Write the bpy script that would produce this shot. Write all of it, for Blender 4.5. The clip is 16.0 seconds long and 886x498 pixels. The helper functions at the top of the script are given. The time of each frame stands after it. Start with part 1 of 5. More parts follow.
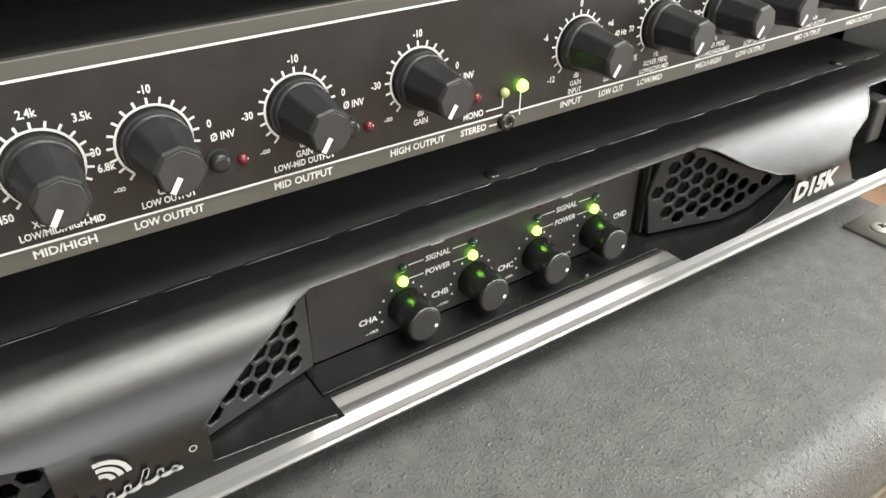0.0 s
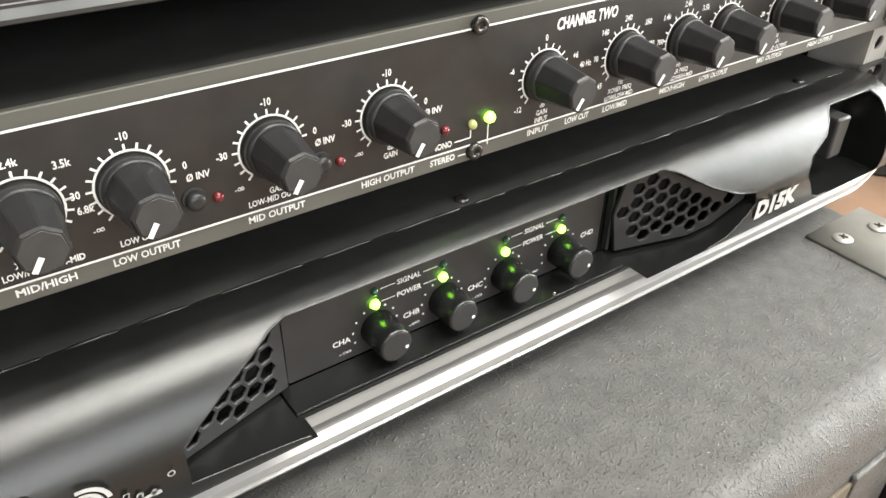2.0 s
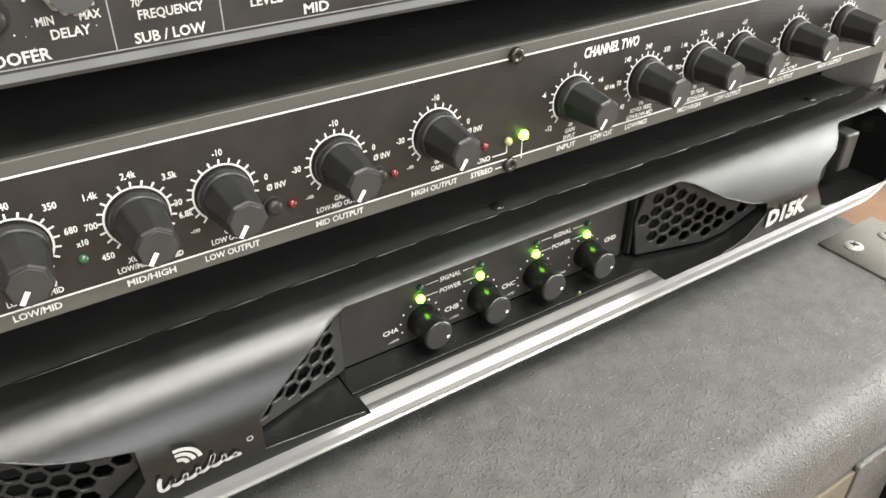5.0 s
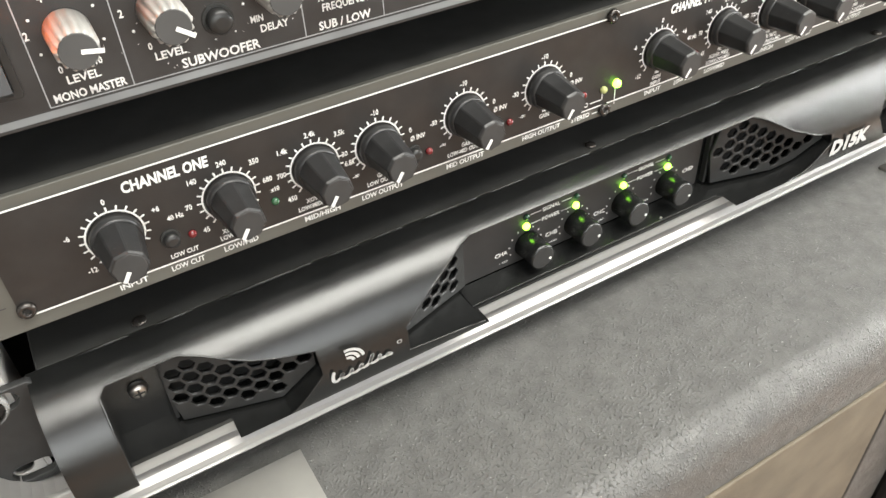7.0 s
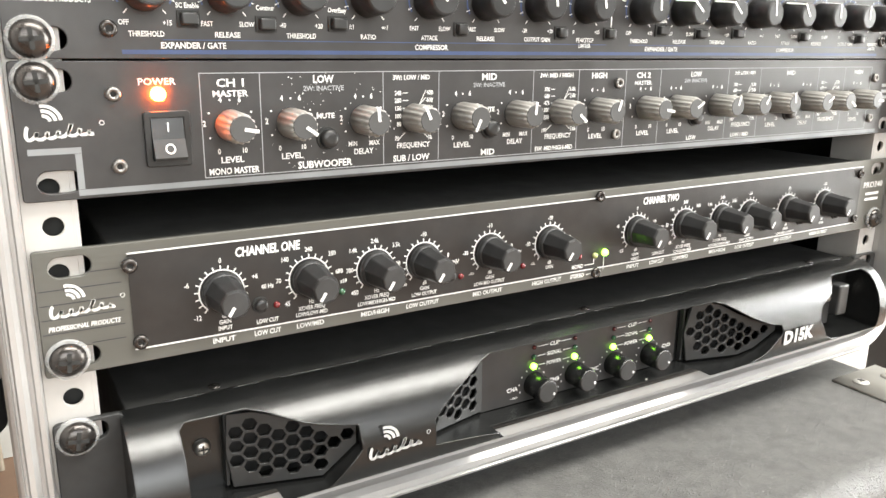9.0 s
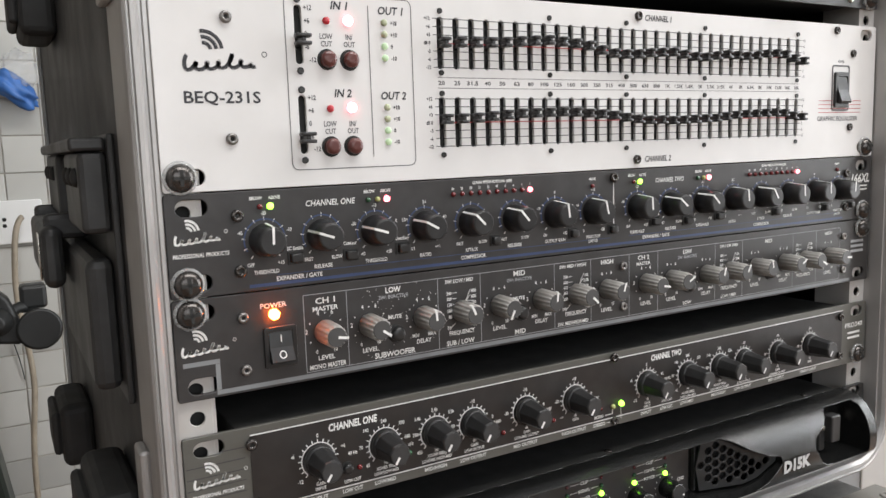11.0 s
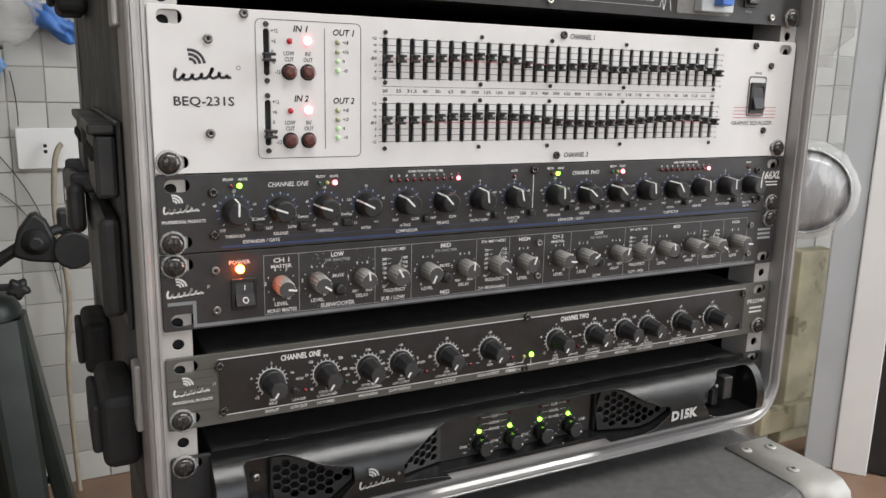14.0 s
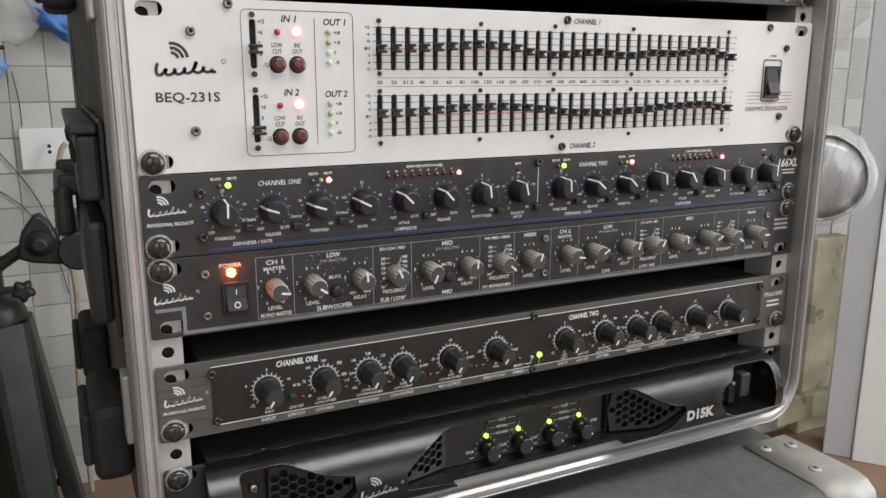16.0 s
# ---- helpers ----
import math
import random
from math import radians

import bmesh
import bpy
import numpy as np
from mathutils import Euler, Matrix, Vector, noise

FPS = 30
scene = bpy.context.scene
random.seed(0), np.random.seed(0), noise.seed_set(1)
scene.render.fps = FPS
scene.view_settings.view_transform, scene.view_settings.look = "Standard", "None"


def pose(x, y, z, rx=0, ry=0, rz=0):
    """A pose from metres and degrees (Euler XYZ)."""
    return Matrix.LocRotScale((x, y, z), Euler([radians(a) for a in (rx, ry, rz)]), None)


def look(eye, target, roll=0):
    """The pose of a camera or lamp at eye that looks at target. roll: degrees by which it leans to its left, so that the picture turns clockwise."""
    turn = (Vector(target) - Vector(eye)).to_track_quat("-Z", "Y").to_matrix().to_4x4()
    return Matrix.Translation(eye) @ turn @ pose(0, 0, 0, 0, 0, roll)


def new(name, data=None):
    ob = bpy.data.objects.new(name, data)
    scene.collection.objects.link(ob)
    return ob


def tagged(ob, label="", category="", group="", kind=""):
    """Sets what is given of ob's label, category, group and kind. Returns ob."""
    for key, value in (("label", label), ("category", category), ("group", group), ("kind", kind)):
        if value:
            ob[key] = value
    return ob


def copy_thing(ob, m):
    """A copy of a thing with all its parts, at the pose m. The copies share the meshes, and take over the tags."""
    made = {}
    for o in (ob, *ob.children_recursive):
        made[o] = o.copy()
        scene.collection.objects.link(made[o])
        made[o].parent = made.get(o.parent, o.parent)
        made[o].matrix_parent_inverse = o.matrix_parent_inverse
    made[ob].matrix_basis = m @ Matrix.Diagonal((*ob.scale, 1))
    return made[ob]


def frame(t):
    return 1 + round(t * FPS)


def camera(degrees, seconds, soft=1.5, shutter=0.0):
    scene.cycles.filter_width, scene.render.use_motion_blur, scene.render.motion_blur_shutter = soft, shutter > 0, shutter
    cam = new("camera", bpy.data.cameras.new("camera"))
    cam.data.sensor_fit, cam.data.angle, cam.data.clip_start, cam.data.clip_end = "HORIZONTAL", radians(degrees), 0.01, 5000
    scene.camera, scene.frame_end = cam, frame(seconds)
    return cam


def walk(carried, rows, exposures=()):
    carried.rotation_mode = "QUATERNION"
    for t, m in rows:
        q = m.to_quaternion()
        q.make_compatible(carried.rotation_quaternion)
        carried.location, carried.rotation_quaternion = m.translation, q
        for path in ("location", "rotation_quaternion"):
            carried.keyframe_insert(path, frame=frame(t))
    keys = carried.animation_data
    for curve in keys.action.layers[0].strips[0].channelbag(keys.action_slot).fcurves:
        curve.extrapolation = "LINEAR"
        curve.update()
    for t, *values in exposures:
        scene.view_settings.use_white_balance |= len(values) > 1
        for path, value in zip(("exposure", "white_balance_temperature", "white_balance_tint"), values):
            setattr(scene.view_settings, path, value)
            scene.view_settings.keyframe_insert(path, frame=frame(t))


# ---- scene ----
cam = camera(59.1, 16.0)
PATH = [
    (0, (-0.132, -0.161, 0.811), (0.82, 1.22, -0.279), 0.4),
    (0.5, (-0.139, -0.157, 0.822), (0.81, 1.241, -0.248), -0.5),
    (1, (-0.138, -0.151, 0.821), (0.812, 1.23, -0.271), 0.8),
    (1.5, (-0.13, -0.153, 0.821), (0.849, 1.198, -0.281), 1.5),
    (2, (-0.129, -0.164, 0.826), (0.842, 1.175, -0.297), 1.2),
    (2.5, (-0.135, -0.169, 0.826), (0.841, 1.166, -0.3), 1.0),
    (3, (-0.138, -0.168, 0.827), (0.841, 1.155, -0.31), 1.9),
    (3.5, (-0.141, -0.173, 0.831), (0.834, 1.163, -0.293), 1.1),
    (3.7, (-0.142, -0.174, 0.83), (0.828, 1.17, -0.29), 1.2),
    (5.8, (-0.161, -0.201, 0.863), (0.708, 1.205, -0.263), -0.8),
    (6, (-0.174, -0.207, 0.869), (0.674, 1.179, -0.298), -0.7),
    (6.5, (-0.188, -0.213, 0.874), (0.604, 1.155, -0.351), -2.4),
    (7, (-0.185, -0.202, 0.875), (0.555, 1.147, -0.403), -3.3),
    (7.5, (-0.187, -0.174, 0.82), (0.674, 1.308, -0.211), -2.5),
    (8, (-0.222, -0.2, 0.781), (0.816, 1.376, 0.117), -0.2),
    (8.5, (-0.24, -0.233, 0.803), (0.824, 1.367, 0.249), 1.7),
    (9, (-0.253, -0.275, 0.828), (0.748, 1.379, 0.316), 0.7),
    (9.5, (-0.259, -0.297, 0.837), (0.75, 1.365, 0.369), 0.0),
    (10, (-0.283, -0.311, 0.858), (0.724, 1.39, 0.554), -2.4),
    (10.2, (-0.29, -0.319, 0.863), (0.713, 1.392, 0.604), -2.3),
    (12.3, (-0.303, -0.356, 0.899), (0.635, 1.382, 0.58), -1.2),
    (12.5, (-0.302, -0.367, 0.898), (0.605, 1.38, 0.544), -0.3),
    (13, (-0.302, -0.405, 0.904), (0.514, 1.38, 0.52), -0.9),
    (13.5, (-0.295, -0.429, 0.908), (0.561, 1.329, 0.488), -0.4),
    (14, (-0.293, -0.442, 0.918), (0.597, 1.299, 0.5), 1.3),
    (14.5, (-0.29, -0.445, 0.921), (0.614, 1.291, 0.505), 1.4),
    (15, (-0.286, -0.449, 0.927), (0.61, 1.292, 0.518), 0.9),
    (15.5, (-0.281, -0.441, 0.92), (0.606, 1.299, 0.492), 1.0),
    (16, (-0.277, -0.425, 0.917), (0.584, 1.326, 0.479), 0.1),
]

EXPOSURES = [(0, 1.02, 6800, 6), (1.5, 1.14, 6800, 6), (3.7, 1.2, 6800, 6), (6.0, 1.12, 6800, 6), (7.0, 1.14, 6800, 6), (8.0, 1.46, 6800, 6), (9.0, 1.46, 6800, 7), (9.6, 1.2, 6700, 8), (10.0, 0.88, 6600, 9), (12.3, -0.24, 6500, 10), (13.0, -0.14, 6500, 10), (14.0, 0.02, 6500, 10), (16, -0.04, 6500, 10)]
walk(cam, [(t, look(eye, target, roll)) for t, eye, target, roll in PATH], EXPOSURES)

# ---- world and light: daylight through the open shop front behind and the side door ----
world = bpy.data.worlds.new("world")
scene.world = world
world.use_nodes = True
wn = world.node_tree
sky = wn.nodes.new("ShaderNodeTexSky")
sky.sky_type, sky.sun_disc = "NISHITA", False
sky.sun_elevation, sky.sun_rotation = radians(48), radians(200)
wn.links.new(sky.outputs[0], wn.nodes["Background"].inputs[0])
wn.nodes["Background"].inputs[1].default_value = 0.12


def area(name, eye, target, w, h, power, color):
    d = bpy.data.lights.new(name, "AREA")
    d.shape, d.size, d.size_y, d.energy, d.color = "RECTANGLE", w, h, power, color
    ob = new(name, d)
    ob.matrix_world = look(eye, target)
    return ob


area("roof_light_daylight", (0.9, -0.95, 2.84), (0.9, -0.95, 0.0), 2.8, 0.90, 70, (1.0, 0.98, 0.95))
area("shop_front_daylight", (-0.4, -2.75, 1.55), (-0.2, 0.0, 0.9), 2.9, 1.4, 25, (1.0, 0.97, 0.93))
area("side_door_daylight", (2.55, -0.7, 1.15), (0.2, -0.1, 0.75), 1.1, 1.9, 50, (0.97, 0.98, 1.0))


# ---- materials ----
def mat(name, base, rough=0.5, metal=0.0, var=0.12, scale=60.0, bump=0.0, bump_scale=900.0, emit=None, power=0.0, coat=0.0, stretch=(1, 1, 1), rvar=0.08, spots=None):
    m = bpy.data.materials.new(name)
    m.use_nodes = True
    nt, b = m.node_tree, m.node_tree.nodes["Principled BSDF"]
    b.inputs["Roughness"].default_value, b.inputs["Metallic"].default_value = rough, metal
    b.inputs["Coat Weight"].default_value = coat
    co = nt.nodes.new("ShaderNodeTexCoord")
    mp = nt.nodes.new("ShaderNodeMapping")
    mp.inputs["Scale"].default_value = stretch
    nt.links.new(co.outputs["Object"], mp.inputs[0])
    n1 = nt.nodes.new("ShaderNodeTexNoise")
    n1.inputs["Scale"].default_value, n1.inputs["Detail"].default_value = scale, 6
    nt.links.new(mp.outputs[0], n1.inputs["Vector"])
    rmp = nt.nodes.new("ShaderNodeValToRGB")
    lo = [max(0.0, c * (1 - var)) for c in base] + [1]
    hi = [min(1.0, c * (1 + var)) for c in base] + [1]
    rmp.color_ramp.elements[0].color, rmp.color_ramp.elements[0].position = lo, 0.3
    rmp.color_ramp.elements[1].color, rmp.color_ramp.elements[1].position = hi, 0.7
    nt.links.new(n1.outputs[0], rmp.inputs[0])
    col = rmp.outputs[0]
    if spots:
        n3 = nt.nodes.new("ShaderNodeTexNoise")
        n3.inputs["Scale"].default_value, n3.inputs["Detail"].default_value = spots[0], 3
        nt.links.new(mp.outputs[0], n3.inputs["Vector"])
        r3 = nt.nodes.new("ShaderNodeValToRGB")
        r3.color_ramp.elements[0].position, r3.color_ramp.elements[1].position = spots[1], spots[1] + 0.06
        nt.links.new(n3.outputs[0], r3.inputs[0])
        mx = nt.nodes.new("ShaderNodeMix")
        mx.data_type = "RGBA"
        nt.links.new(r3.outputs[0], mx.inputs[0])
        nt.links.new(col, mx.inputs[6])
        mx.inputs[7].default_value = (*spots[2], 1)
        col = mx.outputs[2]
    nt.links.new(col, b.inputs["Base Color"])
    if rvar:
        mr = nt.nodes.new("ShaderNodeMapRange")
        n4 = nt.nodes.new("ShaderNodeTexNoise")
        n4.inputs["Scale"].default_value, n4.inputs["Detail"].default_value = scale * 0.45, 5
        nt.links.new(mp.outputs[0], n4.inputs["Vector"])
        mr.inputs[1].default_value, mr.inputs[2].default_value = 0.3, 0.7
        mr.inputs[3].default_value, mr.inputs[4].default_value = max(0.02, rough - rvar), min(1, rough + rvar)
        nt.links.new(n4.outputs[0], mr.inputs[0])
        nt.links.new(mr.outputs[0], b.inputs["Roughness"])
    if bump:
        n2 = nt.nodes.new("ShaderNodeTexNoise")
        n2.inputs["Scale"].default_value, n2.inputs["Detail"].default_value = bump_scale, 4
        nt.links.new(mp.outputs[0], n2.inputs["Vector"])
        bp = nt.nodes.new("ShaderNodeBump")
        bp.inputs["Strength"].default_value, bp.inputs["Distance"].default_value = bump, 0.0004
        nt.links.new(n2.outputs[0], bp.inputs["Height"])
        nt.links.new(bp.outputs[0], b.inputs["Normal"])
    if emit:
        b.inputs["Emission Color"].default_value, b.inputs["Emission Strength"].default_value = (*emit, 1), power
    return m


M = {
    "white_print": mat("white_print", (0.72, 0.72, 0.70), 0.6, rvar=0),
    "silver_print": mat("silver_print", (0.45, 0.45, 0.44), 0.5, rvar=0),
    "grey_print": mat("grey_print", (0.33, 0.34, 0.35), 0.6, rvar=0),
    "black_print": mat("black_print", (0.03, 0.03, 0.035), 0.6, rvar=0),
    "red_print": mat("red_print", (0.45, 0.05, 0.06), 0.6, rvar=0),
    "dark_print": mat("dark_print", (0.11, 0.11, 0.115), 0.6, rvar=0),
    "blue_print": mat("blue_print", (0.035, 0.060, 0.145), 0.45, rvar=0),
    "silver_panel": mat("silver_panel", (0.66, 0.65, 0.64), 0.5, 0.0, 0.04, 40, 0.08, 1500, spots=(300, 0.74, (0.5, 0.49, 0.47))),
    "charcoal_panel": mat("charcoal_panel", (0.031, 0.0295, 0.0292), 0.42, 0.0, 0.2, 90, 0.15, 2500),
    "blue_black_panel": mat("blue_black_panel", (0.032, 0.0305, 0.0305), 0.42, 0.0, 0.2, 90, 0.15, 2500),
    "brown_black_panel": mat("brown_black_panel", (0.020, 0.018, 0.017), 0.42, 0.0, 0.2, 120, 0.12, 2500),
    "olive_metal": mat("olive_metal", (0.105, 0.103, 0.092), 0.45, 0.25, 0.15, 60, 0.15, 800, stretch=(0.05, 1, 1)),
    "grey_line": mat("grey_line", (0.20, 0.21, 0.215), 0.5),
    "amp_black": mat("amp_black", (0.009, 0.0093, 0.0092), 0.21, 0.0, 0.15, 150, 0.20, 3600, rvar=0.03),
    "amp_matt": mat("amp_matt", (0.022, 0.0222, 0.0222), 0.5, 0.0, 0.2, 150, 0.2, 3000),
    "void_black": mat("void_black", (0.020, 0.020, 0.019), 0.75),
    # near-black that paints the shade inside the vent holes
    "vent_shade": mat("vent_shade", (0.004, 0.004, 0.004), 0.9),
    "chassis_black": mat("chassis_black", (0.024, 0.024, 0.023), 0.62, 0.0, 0.2, 100, 0.1, 1800),
    "knob_black": mat("knob_black", (0.020, 0.020, 0.0205), 0.36, 0.0, 0.2, 200, 0.08, 2500, spots=(900, 0.72, (0.08, 0.08, 0.08))),
    "knob_cap": mat("knob_cap", (0.034, 0.0345, 0.035), 0.45, 0.0, 0.12, 200, 0.1, 2500),
    "knob_grey": mat("knob_grey", (0.36, 0.35, 0.33), 0.45, 0.0, 0.15, 160, 0.1, 2000),
    "knob_grey_cap": mat("knob_grey_cap", (0.055, 0.055, 0.055), 0.45),
    "button_black": mat("button_black", (0.02, 0.02, 0.02), 0.35),
    "button_brown": mat("button_brown", (0.10, 0.030, 0.026), 0.3),
    "trim_metal": mat("trim_metal", (0.32, 0.315, 0.305), 0.5, 0.3, 0.06, 40, 0.08, 900),
    "aluminium": mat("aluminium", (0.44, 0.43, 0.42), 0.5, 0.7, 0.06, 50, 0.1, 700, stretch=(1, 1, 1), rvar=0.1),
    "rail_white": mat("rail_white", (0.48, 0.465, 0.445), 0.45, 0.2, 0.06, 60, 0.05, 900),
    "screw_black": mat("screw_black", (0.07, 0.064, 0.060), 0.25, 0.75, 0.2, 300),
    "screw_dull": mat("screw_dull", (0.22, 0.21, 0.20), 0.35, 0.9, 0.15, 300),
    "screw_steel": mat("screw_steel", (0.55, 0.52, 0.48), 0.3, 1.0, 0.15, 300),
    "washer": mat("washer", (0.24, 0.24, 0.235), 0.2, 0.0, 0.1, 300),
    "clear_washer": mat("clear_washer", (0.55, 0.55, 0.54), 0.12, 0.0, 0.1, 300),
    "case_laminate": mat("case_laminate", (0.028, 0.028, 0.028), 0.55, 0.0, 0.25, 60, 0.35, 500),
    "handle_black": mat("handle_black", (0.030, 0.030, 0.030), 0.45, 0.0, 0.3, 70, 0.2, 600),
    "rubber": mat("rubber", (0.014, 0.014, 0.014), 0.7, 0.0, 0.25, 80, 0.2, 500),
    "clip_led_off": mat("clip_led_off", (0.07, 0.012, 0.012), 0.25),
    "red_led_off": mat("red_led_off", (0.13, 0.014, 0.016), 0.12, coat=0.5),
    "red_led_dim": mat("red_led_dim", (0.35, 0.02, 0.03), 0.25, emit=(1, 0.05, 0.06), power=0.06),
    "green_led_off": mat("green_led_off", (0.03, 0.09, 0.045), 0.12, coat=0.5),
    "yellow_led_off": mat("yellow_led_off", (0.40, 0.42, 0.17), 0.25),
    "pale_led_off": mat("pale_led_off", (0.42, 0.45, 0.30), 0.25),
    "green_led": mat("green_led", (0.3, 0.6, 0.1), 0.3, emit=(0.33, 1.0, 0.05), power=6),
    "green_led_soft": mat("green_led_soft", (0.4, 0.5, 0.35), 0.3, emit=(0.5, 0.8, 0.4), power=0.25),
    "red_led": mat("red_led", (0.6, 0.1, 0.12), 0.3, emit=(1.0, 0.16, 0.2), power=9),
    "orange_led": mat("orange_led", (0.7, 0.2, 0.05), 0.3, emit=(1.0, 0.13, 0.012), power=115),
    "display_blue": mat("display_blue", (0.1, 0.1, 0.4), 0.2, emit=(0.16, 0.18, 1.0), power=0.9),
    "breaker_blue": mat("breaker_blue", (0.06, 0.17, 0.55), 0.4),
    "breaker_grey": mat("breaker_grey", (0.55, 0.58, 0.58), 0.4),
}

M["clear_washer"].node_tree.nodes["Principled BSDF"].inputs["Alpha"].default_value = 0.4
M["amp_black"].node_tree.nodes["Principled BSDF"].inputs["Specular IOR Level"].default_value = 0.65


# ---- building helpers ----
def part(name, bm, material, parent=None, label=""):
    """Links a bmesh, or a finished mesh, as one object."""
    if isinstance(bm, bmesh.types.BMesh):
        me = bpy.data.meshes.new(name)
        bm.to_mesh(me)
        bm.free()
    else:
        me = bm
    me.materials.clear()
    me.materials.append(M[material] if isinstance(material, str) else material)
    ob = new(name, me)
    if parent:
        ob.parent = parent
    return tagged(ob, label)


def thing(name, label, category, group="", kind="", at=(0, 0, 0)):
    ob = new(name)
    ob.empty_display_size = 0.02
    ob.location = at
    return tagged(ob, label, category, group, kind)


def box(x0, x1, y0, y1, z0, z1, bevel=0.0, seg=2):
    bm = bmesh.new()
    bmesh.ops.create_cube(bm, size=1)
    for v in bm.verts:
        v.co = (x0 + (v.co.x + 0.5) * (x1 - x0), y0 + (v.co.y + 0.5) * (y1 - y0), z0 + (v.co.z + 0.5) * (z1 - z0))
    if bevel:
        bmesh.ops.bevel(bm, geom=bm.edges[:], offset=bevel, segments=seg, profile=0.5, affect="EDGES")
    smooth_faces(bm, bevel)
    return bm


def smooth_faces(bm, on=True):
    for f in bm.faces:
        f.smooth = bool(on) and f.calc_area() < 1e-5
    return bm


def lathe(x, y, z, rows, n=24, flute=0, depth=0.0, phase=0.0):
    """A turned piece along -y from (x, y, z): rows of (out, radius); closed at both ends."""
    bm = bmesh.new()
    rings = []
    for out, r in rows:
        ring = []
        for k in range(n):
            a = 2 * math.pi * k / n + phase
            rr = r - (depth * (0.5 + 0.5 * math.cos(flute * a)) if flute and out > rows[0][0] else 0.0)
            ring.append(bm.verts.new((x + rr * math.sin(a), y - out, z + rr * math.cos(a))))
        rings.append(ring)
    for a, b in zip(rings, rings[1:]):
        for k in range(n):
            f = bm.faces.new((a[k], a[(k + 1) % n], b[(k + 1) % n], b[k]))
            f.smooth = True
    bm.faces.new(rings[0][::-1])
    bm.faces.new(rings[-1])
    bmesh.ops.recalc_face_normals(bm, faces=bm.faces[:])
    return bm


def add_bm(bm, other):
    me = bpy.data.meshes.new("joined")
    other.to_mesh(me)
    other.free()
    bm.from_mesh(me)
    bpy.data.meshes.remove(me)
    return bm


UP = pose(0, 0, 0, 90)


def flat_mesh(cu, y):
    ob = bpy.data.objects.new("shape", cu)
    me = bpy.data.meshes.new_from_object(ob)
    bpy.data.objects.remove(ob)
    bpy.data.curves.remove(cu)
    bm = bmesh.new()
    bm.from_mesh(me)
    bmesh.ops.remove_doubles(bm, verts=bm.verts[:], dist=1e-6)
    bm.to_mesh(me)
    bm.free()
    me.transform(Matrix.Translation((0, y, 0)) @ UP)
    return me


def plate(loops, front, thick, bevel=0.0):
    """A sheet in the x-z plane with its front face at y = front; loops after the first are holes."""
    cu = bpy.data.curves.new("plate", "CURVE")
    cu.dimensions, cu.fill_mode = "2D", "BOTH"
    cu.extrude, cu.bevel_depth, cu.bevel_resolution, cu.offset = thick / 2 - bevel, bevel, 1, -bevel
    for loop in loops:
        sp = cu.splines.new("POLY")
        sp.points.add(len(loop) - 1)
        for p, (x, z) in zip(sp.points, loop):
            p.co = (x, z, 0, 1)
        sp.use_cyclic_u = True
    return flat_mesh(cu, front + thick / 2)


def rect(x0, x1, z0, z1, r=0.0, n=4):
    if not r:
        return [(x0, z0), (x1, z0), (x1, z1), (x0, z1)]
    out = []
    for cx, cz, a0 in ((x1 - r, z0 + r, -90), (x1 - r, z1 - r, 0), (x0 + r, z1 - r, 90), (x0 + r, z0 + r, 180)):
        for k in range(n + 1):
            a = radians(a0 + 90 * k / n)
            out.append((cx + r * math.cos(a), cz + r * math.sin(a)))
    return out


def circle(x, z, r, n=16, phase=0.0):
    return [(x + r * math.cos(2 * math.pi * k / n + phase), z + r * math.sin(2 * math.pi * k / n + phase)) for k in range(n)]


INK = 0.00012


def words(body, x, z, h, parent, material="white_print", align="C", y=0.0, width=0.0, shear=0.0, bold=0.024, name="lettering"):
    """Printed words, h high, with their lower edge at z; x is their middle, left or right end."""
    cu = bpy.data.curves.new("words", "FONT")
    bold = 0.0 if "∞" in body else bold
    cu.body, cu.size, cu.shear, cu.offset, cu.extrude, cu.resolution_u = body, 1.0, shear, bold, 0.0, 2
    me = flat_mesh(cu, 0)
    if not me.vertices:
        return None
    co = np.empty(len(me.vertices) * 3)
    me.vertices.foreach_get("co", co)
    co = co.reshape(-1, 3)
    lo, hi = co.min(0), co.max(0)
    sz = h / 0.73
    wide = (hi[0] - lo[0]) * sz
    sx = sz * (width / wide if width else 0.80)
    w = (hi[0] - lo[0]) * sx
    left = {"C": x - w / 2, "L": x, "R": x - w}[align]
    co[:, 0] = (co[:, 0] - lo[0]) * sx + left
    co[:, 2] = co[:, 2] * sz + z
    co[:, 1] = y - INK
    me.vertices.foreach_set("co", co.ravel())
    me.update()
    return part(name, me, material, parent)


def strokes(lines, w, parent, material="white_print", y=0.0, name="printed_line", label=""):
    """Printed straight strokes (x0, z0, x1, z1), w wide, in one mesh."""
    bm = bmesh.new()
    for x0, z0, x1, z1 in lines:
        d = Vector((x1 - x0, z1 - z0))
        if d.length < 1e-7:
            continue
        n = Vector((-d.y, d.x)).normalized() * w / 2
        q = [bm.verts.new((a, y - INK, b)) for a, b in ((x0 - n.x, z0 - n.y), (x1 - n.x, z1 - n.y), (x1 + n.x, z1 + n.y), (x0 + n.x, z0 + n.y))]
        bm.faces.new(q)
    return part(name, bm, material, parent, label)


def arc_lines(x, z, r, a0, a1, n):
    pts = [(x + r * math.sin(radians(a0 + (a1 - a0) * k / n)), z + r * math.cos(radians(a0 + (a1 - a0) * k / n))) for k in range(n + 1)]
    return [(*p, *q) for p, q in zip(pts, pts[1:])]


